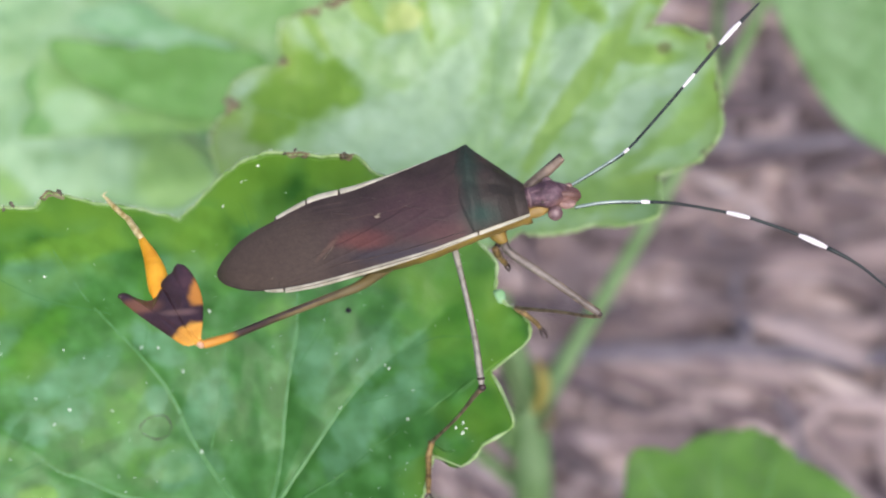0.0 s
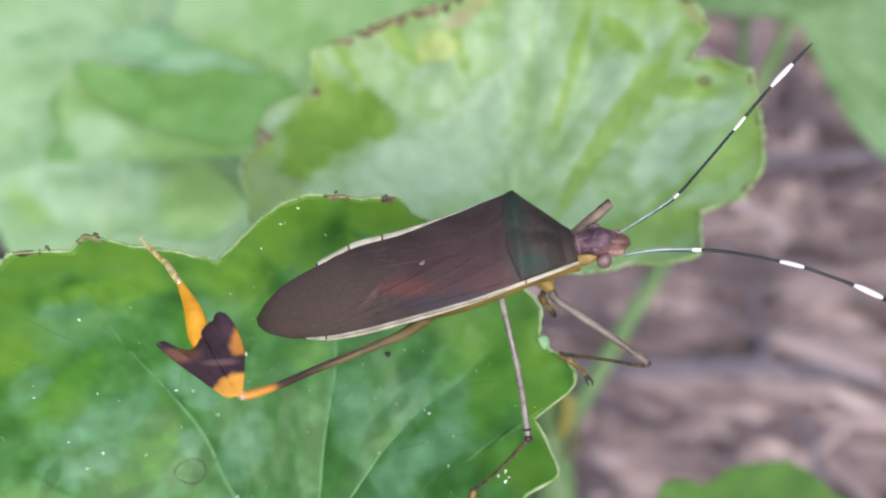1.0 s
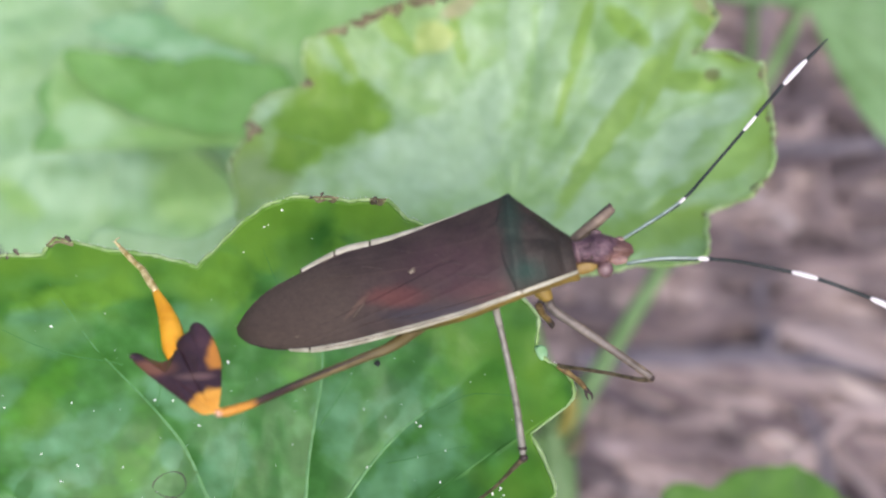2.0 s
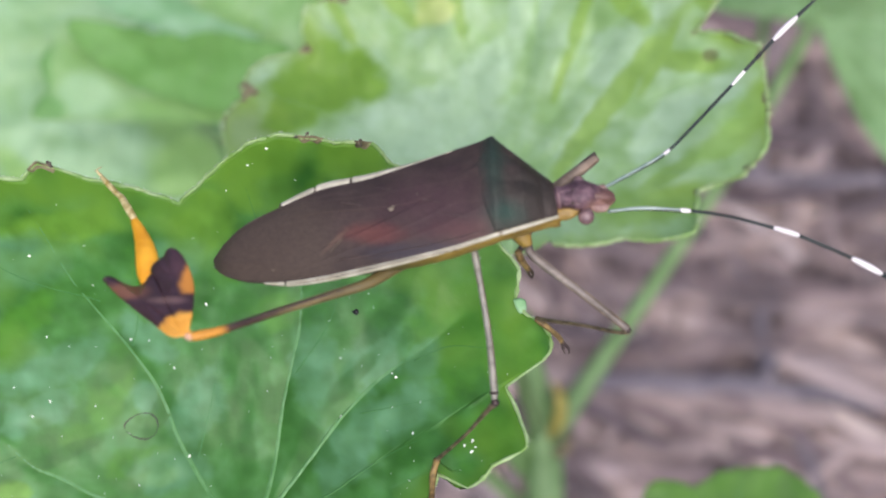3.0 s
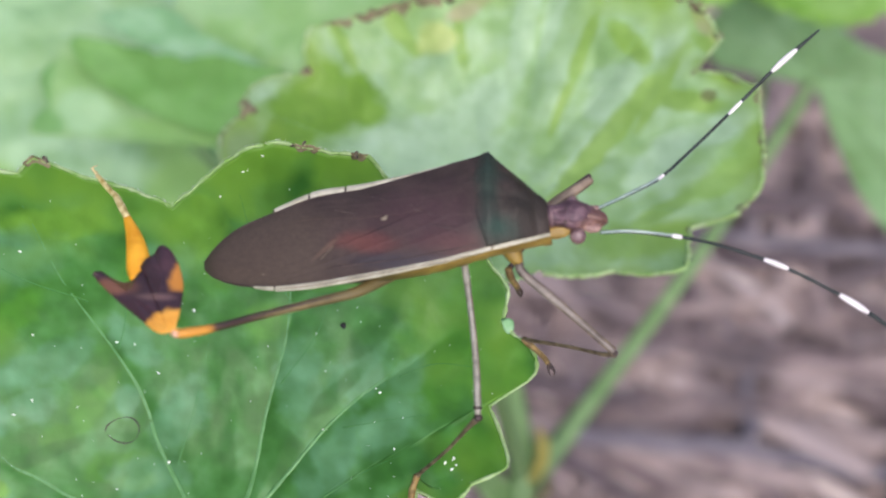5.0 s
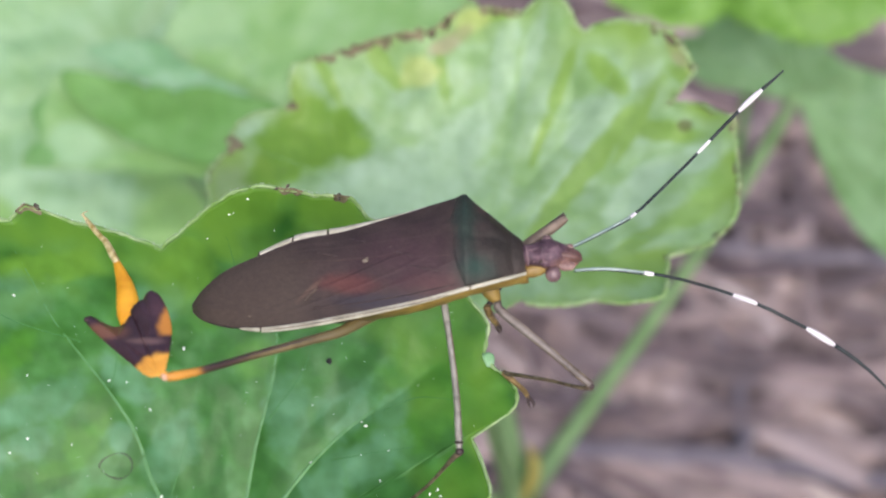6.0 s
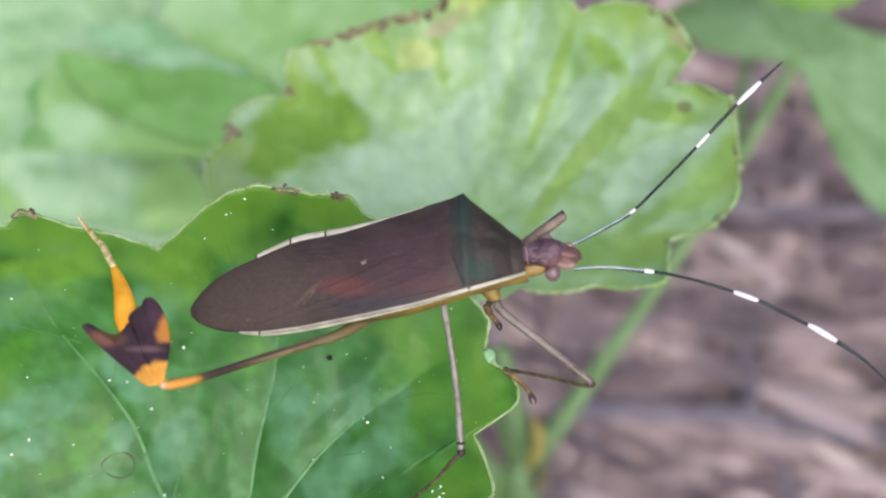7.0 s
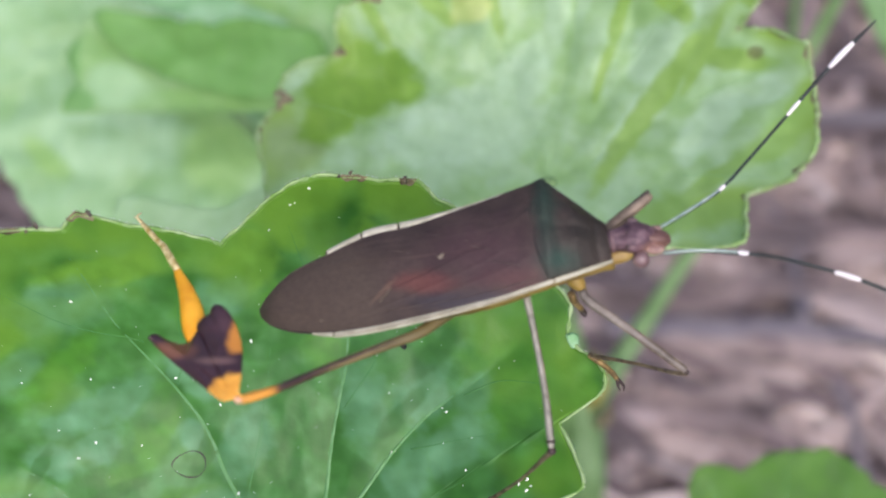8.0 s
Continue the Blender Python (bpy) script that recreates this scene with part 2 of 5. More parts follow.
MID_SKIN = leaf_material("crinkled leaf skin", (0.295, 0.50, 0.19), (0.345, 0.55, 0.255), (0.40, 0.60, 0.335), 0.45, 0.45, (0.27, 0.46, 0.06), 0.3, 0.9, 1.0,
                         patches=[(MID_FOLD_SHADE, (0.29, 0.48, 0.23), 0.7), (MID_PALE, (0.46, 0.66, 0.43), 0.72), (MID_YELLOW, (0.245, 0.43, 0.07), 0.85), (MID_GREEN, (0.235, 0.43, 0.07), 0.75), (MID_OLIVE, (0.26, 0.38, 0.13), 0.75), (MID_LOBE, (0.165, 0.345, 0.022), 0.92), (MID_BRIGHT, (0.60, 0.70, 0.24), 0.75), (MID_TAN, (0.42, 0.37, 0.22), 0.75),
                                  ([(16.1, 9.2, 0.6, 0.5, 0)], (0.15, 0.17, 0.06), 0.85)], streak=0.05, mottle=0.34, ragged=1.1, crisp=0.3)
# The pale streak along the fold is its lit side, put into the colour.
SHADE_SKIN = leaf_material("fold-shaded leaf skin", (0.185, 0.385, 0.102), (0.222, 0.43, 0.138), (0.275, 0.48, 0.20), 0.45, 0.4, None, 0.25, 0.45, mottle=0.15, ragged=0.7, crisp=0.2,
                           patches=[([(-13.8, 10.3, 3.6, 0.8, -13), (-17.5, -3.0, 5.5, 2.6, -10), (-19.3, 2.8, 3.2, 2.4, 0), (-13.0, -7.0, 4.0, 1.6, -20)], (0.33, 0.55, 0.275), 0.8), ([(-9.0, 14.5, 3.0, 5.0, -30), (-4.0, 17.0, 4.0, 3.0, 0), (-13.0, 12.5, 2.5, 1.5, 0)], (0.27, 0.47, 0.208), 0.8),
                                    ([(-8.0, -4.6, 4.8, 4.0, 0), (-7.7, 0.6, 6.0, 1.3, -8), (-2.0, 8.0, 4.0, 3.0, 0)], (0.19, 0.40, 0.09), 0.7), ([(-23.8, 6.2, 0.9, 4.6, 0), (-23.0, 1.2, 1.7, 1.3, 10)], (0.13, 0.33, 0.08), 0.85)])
FOLD_SHADE_SKIN = leaf_material("fold shade skin", (0.105, 0.285, 0.045), (0.125, 0.32, 0.060), (0.155, 0.36, 0.085), 0.5, 0.35, None, 0.25, 0.45, mottle=0.35)
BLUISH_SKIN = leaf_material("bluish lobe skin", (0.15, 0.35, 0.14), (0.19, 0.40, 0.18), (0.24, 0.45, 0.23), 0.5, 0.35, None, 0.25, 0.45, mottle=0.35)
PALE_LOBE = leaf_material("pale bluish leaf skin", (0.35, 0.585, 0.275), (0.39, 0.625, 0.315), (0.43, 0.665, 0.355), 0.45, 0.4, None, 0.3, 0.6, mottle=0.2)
# Brighter low patches offset, in colour, the shade of the leaves in front.
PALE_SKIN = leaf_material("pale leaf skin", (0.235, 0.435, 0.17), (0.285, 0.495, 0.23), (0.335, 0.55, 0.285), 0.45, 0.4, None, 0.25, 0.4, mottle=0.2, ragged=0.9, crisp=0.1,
                          patches=[([(-2.8, -18.0, 2.9, 0.7, 62), (6.0, 3.4, 4.5, 1.4, -32), (-8.0, -15.5, 7.5, 4.5, -10), (-1.0, -1.0, 4.0, 0.8, -12)], (0.40, 0.63, 0.35), 0.85),
                                   ([(5.5, -18.5, 5.0, 4.0, -50), (3.0, -13.5, 2.5, 2.0, 0), (-15.5, -18.0, 3.2, 1.2, -45), (16.0, 2.5, 6.0, 3.5, 10)], (0.26, 0.48, 0.125), 0.8),
                                   ([(-9.5, -15.0, 3.0, 1.0, -10), (-12.0, 3.5, 5.0, 1.6, 10)], (0.205, 0.40, 0.17), 0.6)])
LIME_SKIN = leaf_material("lime leaf skin", (0.14, 0.32, 0.035), (0.19, 0.39, 0.06), (0.25, 0.46, 0.11), 0.5, 0.4, None, 0.3, 0.5, mottle=0.35)
COOL_SKIN = leaf_material("cool leaf skin", (0.09, 0.212, 0.06), (0.122, 0.262, 0.088), (0.162, 0.312, 0.13), 0.5, 0.4, None, 0.2, 0.4, mottle=0.35)
LOW_SKIN = leaf_material("low leaf skin", (0.036, 0.130, 0.006), (0.052, 0.162, 0.010), (0.074, 0.198, 0.022), 0.5, 0.4, None, 0.2, 0.5, mottle=0.35)
VEIN = plain_material("leaf vein", (0.080, 0.235, 0.066), (0.135, 0.315, 0.118), 900, 0.45, 0.4, 0.1)
FAINT_VEIN = plain_material("thin leaf vein", (0.050, 0.188, 0.034), (0.080, 0.235, 0.064), 500, 0.45, 0.4, 0.1)
SOFT_VEIN = plain_material("faint leaf vein", (0.20, 0.40, 0.14), (0.27, 0.47, 0.20), 500, 0.45, 0.4, 0.1)
RIM = plain_material("leaf rim", (0.22, 0.42, 0.09), (0.48, 0.64, 0.32), 900, 0.5, 0.4, 0.3)
HAIR = plain_material("leaf hair", (0.6, 0.66, 0.5), (0.7, 0.74, 0.6), 700, 0.4, 0.5, 0.3)
DRY = plain_material("dried leaf edge", (0.055, 0.046, 0.024), (0.31, 0.27, 0.155), 1100, 0.8, 0.2, 0.05, 0.5)
STEM = plain_material("green stem", (0.13, 0.245, 0.078), (0.195, 0.325, 0.128), 220, 0.5, 0.4, 0.15)
STIPULE = plain_material("yellow stipule", (0.28, 0.25, 0.05), (0.40, 0.35, 0.09), 300, 0.6, 0.3, 0.2)
FLAKE = plain_material("pale flake", (0.15, 0.35, 0.13), (0.26, 0.46, 0.24), 600, 0.5, 0.4)
SPECK = plain_material("pale speck", (0.74, 0.78, 0.68), (0.88, 0.90, 0.80), 800, 0.6, 0.4)
CRUMB = plain_material("dark crumb", (0.02, 0.017, 0.012), (0.26, 0.225, 0.16), 1500, 0.85, 0.2, 0.0, 0.6)
BLACK = plain_material("black grain", (0.008, 0.008, 0.008), (0.02, 0.02, 0.02), 900, 0.5, 0.4)


def soil_material():
    n = Nodes("dark soil")
    co = n.coords()
    fac = n.noise(co, 60.0, 8.0, 0.7)
    n.bump(n.noise(co, 180.0, 8.0, 0.7), 0.8, 0.004)
    return n.finish(n.ramp(fac, [(0.3, (0.022, 0.018, 0.017)), (0.5, (0.075, 0.058, 0.055)), (0.72, (0.19, 0.15, 0.135))]), 0.95, 0.2)


def straw_material():
    n = Nodes("weathered straw")
    geo = n.tree.nodes.new("ShaderNodeNewGeometry")
    co = n.coords()
    tint = n.ramp(geo.outputs["Random Per Island"], [(0.0, (0.035, 0.028, 0.031)), (0.25, (0.14, 0.109, 0.105)), (0.5, (0.29, 0.236, 0.210)), (0.8, (0.39, 0.322, 0.287)), (1.0, (0.57, 0.498, 0.445))])
    colour = n.mix(n.ramp(n.noise(co, 38.0, 2.0), [(0.46, (0, 0, 0)), (0.62, (0.85, 0.85, 0.85))]), tint, (0.068, 0.057, 0.058))
    colour = n.mix(n.maths("MULTIPLY", n.noise(co, 160.0, 5.0), 0.4), colour, (0.20, 0.155, 0.15))
    n.bump(n.noise(co, 500.0), 0.4, 0.001)
    return n.finish(colour, 0.8, 0.25)


SOIL, STRAW = soil_material(), straw_material()
TWIG = plain_material("dark grey twig", (0.085, 0.078, 0.088), (0.17, 0.155, 0.165), 160, 0.75, 0.3, 0.0, 0.5)
CHIP = plain_material("pale chip", (0.20, 0.16, 0.15), (0.34, 0.28, 0.265), 160, 0.8, 0.3, 0.0, 0.4)


def shell_material():
    """Dark wing cases and thorax: brown membrane, plum leather, green gloss on the shoulders, a brick-red patch."""
    n = Nodes("dark shell")
    co = n.coords()
    colour = n.ramp(n.noise(co, 420.0, 4.0), [(0.35, (0.032, 0.023, 0.019)), (0.65, (0.064, 0.045, 0.037))])
    colour = n.mix(n.spot(co, (-7.2, 0.0, -2), (3.8, 3.2, 6), 0.35, 0.3), colour, (0.060, 0.045, 0.033))
    colour = n.mix(n.maths("MULTIPLY", n.spot(co, (-1.5, 0.72, 0), (1.6, 0.52, 4), 0.6, 1.4), 0.7), colour, (0.115, 0.040, 0.032))
    colour = n.mix(n.maths("MULTIPLY", n.spot(co, (4.75, 2.9, 0), (0.6, 3.4, 6), 0.9, 2.6), 0.75), colour, (0.012, 0.040, 0.026))
    colour = n.mix(n.maths("MULTIPLY", n.spot(co, (6.7, 2.6, 0), (1.7, 2.0, 6), 0.6, 1.4), 0.85), colour, (0.027, 0.024, 0.018))
    colour = n.mix(n.maths("MULTIPLY", n.spot(co, (1.6, 2.0, 0), (2.6, 1.6, 6), 0.8, 1.4), 0.6), colour, (0.052, 0.026, 0.031))
    colour = n.mix(n.maths("MULTIPLY", n.spot(co, (0.5, -0.25, 0), (2.6, 0.4, 6), 0.7, 1.0), 0.6), colour, (0.026, 0.026, 0.036))
    colour = n.mix(n.maths("MULTIPLY", n.spot(co, (3.2, 0.75, 0), (1.5, 0.5, 6), 0.8, 1.2), 0.5), colour, (0.075, 0.026, 0.026))
    colour = n.mix(n.maths("MULTIPLY", n.spot(co, (5.4, 1.45, 0), (0.75, 0.75, 6), 0.8, 1.2), 0.7), colour, (0.011, 0.046, 0.031))
    tilted = n.add("ShaderNodeMapping", Rotation=(0, 0, radians(-42)))
    n.join(co, tilted.inputs["Vector"])
    cs, sn = math.cos(radians(-42)), math.sin(radians(-42))
    streak = n.spot(tilted.outputs[0], (-3.7 * cs - 0.35 * sn, -3.7 * sn + 0.35 * cs, 0), (0.75, 0.11, 6), 0.7, 0.6)
    colour = n.mix(n.maths("MULTIPLY", streak, 0.5), colour, (0.15, 0.095, 0.065))
    dots = n.ramp(n.noise(n.scaled(co, (0.6, 1.0, 1.0)), 4200.0, 3.0, 0.65), [(0.33, (0.72, 0.72, 0.74)), (0.5, (1.0, 1.0, 1.0)), (0.68, (1.3, 1.28, 1.3))])
    colour = n.mix(0.4, colour, dots, "MULTIPLY")
    pits = n.add("ShaderNodeTexVoronoi", Scale=6500.0)
    n.join(co, pits.inputs["Vector"])
    n.bump(n.maths("ADD", pits.outputs["Distance"], n.noise(co, 1500.0, 3.0)), 0.3, 0.00005)
    return n.finish(colour, n.maths("ADD", n.maths("MULTIPLY", n.noise(co, 900.0), 0.4), 0.30), 0.19)


def flag_material():
    """The widened hind shin: orange at its root and along one edge, plum-black across the middle."""
    n = Nodes("flag shin")
    co = n.coords()
    colour = n.ramp(n.noise(co, 900.0), [(0.3, (0.020, 0.008, 0.011)), (0.7, (0.050, 0.020, 0.024))])
    orange = n.ramp(n.noise(co, 800.0), [(0.3, (0.56, 0.235, 0.018)), (0.7, (0.74, 0.38, 0.05))])
    colour = n.mix(n.spot(co, (-10.85, -4.35, 5), (1.75, 1.25, 9), 0.18, 1.1), colour, orange)
    colour = n.mix(n.maths("MULTIPLY", n.spot(co, (-10.65, -1.25, 3), (0.75, 0.95, 9), 0.3, 0.9), 0.9), colour, (0.55, 0.22, 0.025))
    colour = n.mix(n.spot(co, (-10.6, -2.45, 3), (1.0, 0.42, 9), 0.3, 0.7), colour, (0.034, 0.013, 0.016))
    colour = n.mix(n.maths("MULTIPLY", n.spot(co, (-12.0, -2.35, 3), (0.9, 0.16, 9), 0.6, 1.0), 0.6), colour, (0.19, 0.11, 0.09))
    colour = n.mix(n.maths("MULTIPLY", n.spot(co, (-14.4, -1.9, 2), (1.2, 0.4, 9), 0.5, 0.8), 0.65), colour, (0.20, 0.085, 0.04))
    n.bump(n.noise(co, 1500.0), 0.25, 0.0002)
    return n.finish(colour, 0.42, 0.5)


def head_material():
    n = Nodes("plum head")
    co = n.coords()
    colour = n.ramp(n.noise(co, 1400.0), [(0.36, (0.034, 0.015, 0.020)), (0.5, (0.088, 0.046, 0.056)), (0.66, (0.165, 0.10, 0.108))])
    colour = n.mix(n.maths("MULTIPLY", n.spot(co, (10.9, 2.4, 0), (0.6, 0.7, 4), 0.5, 0.8), 0.8), colour, (0.11, 0.050, 0.035))
    colour = n.mix(n.spot(co, (8.2, 1.20, 0), (1.4, 0.5, 4), 0.3, 0.3), colour, (0.40, 0.25, 0.05))
    colour = n.mix(n.maths("MULTIPLY", n.spot(co, (10.3, 1.7, 0), (0.8, 0.45, 4), 0.5, 0.5), 0.45), colour, (0.40, 0.23, 0.15))
    n.bump(n.noise(co, 2600.0), 0.6, 0.0003)
    return n.finish(colour, 0.45, 0.45)


def flank_material():
    """The side of the body: ochre under the thorax, olive brown towards the tail."""
    n = Nodes("ochre flank")
    co = n.coords()
    colour = n.ramp(n.noise(co, 700.0), [(0.35, (0.050, 0.034, 0.010)), (0.65, (0.135, 0.098, 0.026))])
    fore = n.ramp(n.noise(co, 700.0), [(0.35, (0.17, 0.112, 0.020)), (0.65, (0.33, 0.225, 0.045))])
    colour = n.mix(n.spot(co, (6.5, 0.5, -1), (5.6, 4.0, 8), 0.5, 0.5), colour, fore)
    n.bump(n.noise(co, 1500.0), 0.25, 0.0002)
    return n.finish(colour, 0.45, 0.4, 0.1)


def femur_material():
    """The hind thigh: olive brown, black ring, orange end at the knee."""
    n = Nodes("hind thigh")
    co = n.coords()
    colour = n.ramp(n.noise(co, 900.0), [(0.35, (0.080, 0.060, 0.020)), (0.65, (0.165, 0.128, 0.050))])
    colour = n.mix(n.spot(co, (-1.0, -1.7, -0.5), (2.6, 1.6, 4), 0.5), colour, (0.125, 0.098, 0.034))
    colour = n.mix(n.maths("MULTIPLY", n.spot(co, (-8.0, -3.6, 3.7), (1.5, 1.2, 4), 0.6, 0.6), 0.9), colour, (0.035, 0.017, 0.012))
    colour = n.mix(n.spot(co, (-10.3, -4.1, 5.0), (1.35, 1.2, 4), 0.25, 0.4), colour, (0.52, 0.235, 0.026))
    n.bump(n.noise(co, 1800.0), 0.2, 0.0002)
    return n.finish(colour, 0.42, 0.45)


SHELL, FLAG, HEAD, THIGH = shell_material(), flag_material(), head_material(), femur_material()
OCHRE = plain_material("ochre-yellow cuticle", (0.23, 0.15, 0.03), (0.40, 0.285, 0.08), 900, 0.42, 0.45, 0.1)
SNOUT_RED = plain_material("reddish-brown cuticle", (0.085, 0.04, 0.028), (0.19, 0.105, 0.08), 1500, 0.4, 0.5)
KNEE_PALE = plain_material("pale knee", (0.50, 0.27, 0.13), (0.72, 0.50, 0.36), 1400, 0.4, 0.5)
CREAM = plain_material("cream margin", (0.28, 0.268, 0.18), (0.49, 0.475, 0.35), 700, 0.45, 0.45, 0.0, 0.1)
FLANK = flank_material()
ORANGE = plain_material("orange cuticle", (0.74, 0.30, 0.008), (0.88, 0.43, 0.02), 700, 0.4, 0.45)
AMBER = plain_material("amber cuticle", (0.075, 0.045, 0.015), (0.34, 0.235, 0.08), 1900, 0.45, 0.4, 0.15)
GOLD = plain_material("golden cuticle", (0.36, 0.26, 0.05), (0.84, 0.72, 0.36), 2100, 0.3, 0.6, 0.1)
LEG = plain_material("grey-brown leg", (0.13, 0.127, 0.088), (0.32, 0.317, 0.25), 1300, 0.4, 0.5, 0.15)
SHIN = plain_material("dark amber shin", (0.045, 0.030, 0.018), (0.19, 0.145, 0.085), 1500, 0.4, 0.45, 0.1)
THIGH_GREY = plain_material("grey-brown thigh", (0.085, 0.070, 0.052), (0.235, 0.205, 0.165), 1100, 0.4, 0.5, 0.1)
THIGH_TAN = plain_material("tan thigh", (0.15, 0.11, 0.07), (0.29, 0.225, 0.155), 1000, 0.4, 0.5, 0.15)
LEG_DARK = plain_material("dark joint", (0.025, 0.015, 0.012), (0.06, 0.04, 0.03), 900, 0.45, 0.4)
SNOUT = plain_material("pale pink cuticle", (0.17, 0.09, 0.07), (0.40, 0.28, 0.22), 1500, 0.4, 0.5)
RIDGE = plain_material("plum-pink ridge", (0.085, 0.046, 0.05), (0.21, 0.135, 0.13), 1900, 0.4, 0.5)
EYE = plain_material("pinkish eye", (0.09, 0.05, 0.05), (0.24, 0.155, 0.14), 1800, 0.25, 0.6)
ANT_DARK = plain_material("dark antenna", (0.006, 0.012, 0.011), (0.022, 0.034, 0.030), 900, 0.4, 0.35)
ANT_GREEN = plain_material("grey-green antenna", (0.15, 0.225, 0.18), (0.34, 0.43, 0.36), 700, 0.35, 0.5)
WHITE = plain_material("white band", (0.62, 0.59, 0.56), (0.80, 0.77, 0.73), 900, 0.45, 0.4)


# ---------------- mesh tools ----------------
def part(name, bm, material, parent=None, label="", local=None, smooth=True):
    """Links a bmesh as one mesh object under a thing or a part, or at top level."""
    me = bpy.data.meshes.new(name)
    bmesh.ops.recalc_face_normals(bm, faces=bm.faces)
    if smooth:
        for f in bm.faces:
            f.smooth = True
    bm.to_mesh(me)
    bm.free()
    me.materials.append(material)
    ob = new(name, me)
    ob.parent = parent
    if local is not None:
        ob.matrix_basis = local
    if label:
        tagged(ob, label=label)
    return ob


def smooth_line(points, steps=6):
    """Catmull-Rom through the points (any number of columns)."""
    p = [np.array(q, float) for q in points]
    p = [2 * p[0] - p[1]] + p + [2 * p[-1] - p[-2]]
    out = []
    for i in range(1, len(p) - 2):
        for k in range(steps):
            t = k / steps
            out.append(0.5 * (2 * p[i] + (p[i + 1] - p[i - 1]) * t + (2 * p[i - 1] - 5 * p[i] + 4 * p[i + 1] - p[i + 2]) * t * t
                              + (3 * p[i] - p[i - 1] - 3 * p[i + 1] + p[i + 2]) * t ** 3))
    out.append(p[-2])
    return out


def tube(rows, sides=10, steps=5, bm=None, flat=1.0):
    """A round, tapering limb through rows of (x, y, z, radius), in millimetres."""
    bm = bm or bmesh.new()
    line = smooth_line(rows, steps)
    rings, side = [], Vector((0, 0, 1))
    for i, q in enumerate(line):
        a, b = line[max(i - 1, 0)], line[min(i + 1, len(line) - 1)]
        way = Vector(b[:3] - a[:3]).normalized()
        u = way.cross(side if abs(way.dot(side)) < 0.95 else Vector((1, 0, 0))).normalized()
        v = way.cross(u).normalized()
        c, r = Vector(q[:3]), max(q[3], 0.004)
        rings.append([bm.verts.new((c + (u * math.cos(w) + v * math.sin(w) * flat) * r) * MM) for w in (2 * math.pi * k / sides for k in range(sides))])
    for a, b in zip(rings, rings[1:]):
        for k in range(sides):
            bm.faces.new((a[k], a[(k + 1) % sides], b[(k + 1) % sides], b[k]))
    for ring, end in ((rings[0], line[0]), (rings[-1], line[-1])):
        tip = bm.verts.new(Vector(end[:3]) * MM)
        for k in range(sides):
            bm.faces.new((ring[k], ring[(k + 1) % sides], tip))
    return bm


def ball(centre, radii, turn=None, bm=None, detail=3):
    bm = bm or bmesh.new()
    m = Matrix.Translation(Vector(centre) * MM) @ (turn or Matrix()) @ Matrix.Diagonal((*[r * MM for r in radii], 1))
    bmesh.ops.create_icosphere(bm, subdivisions=detail, radius=1.0, matrix=m)
    return bm


def pebble(centre, size, seed, bm=None, rough=0.35):
    """A small uneven lump."""
    rng = random.Random(seed)
    bm = bm or bmesh.new()
    made = bmesh.ops.create_icosphere(bm, subdivisions=2, radius=1.0)["verts"]
    shift = Vector((rng.random() * 50, rng.random() * 50, 0))
    for v in made:
        k = 1 + rough * noise.noise(v.co * 1.7 + shift) * 2
        v.co = Vector([(c + v.co[i] * k * s) * MM for i, (c, s) in enumerate(zip(centre, size))])
    return bm


def rugged(bm, amount, scale):
    """Roughens a small surface; amount and grain in millimetres."""
    bm.normal_update()
    for v in bm.verts:
        v.co += v.normal * amount * MM * noise.noise(v.co * scale / MM)
    return bm


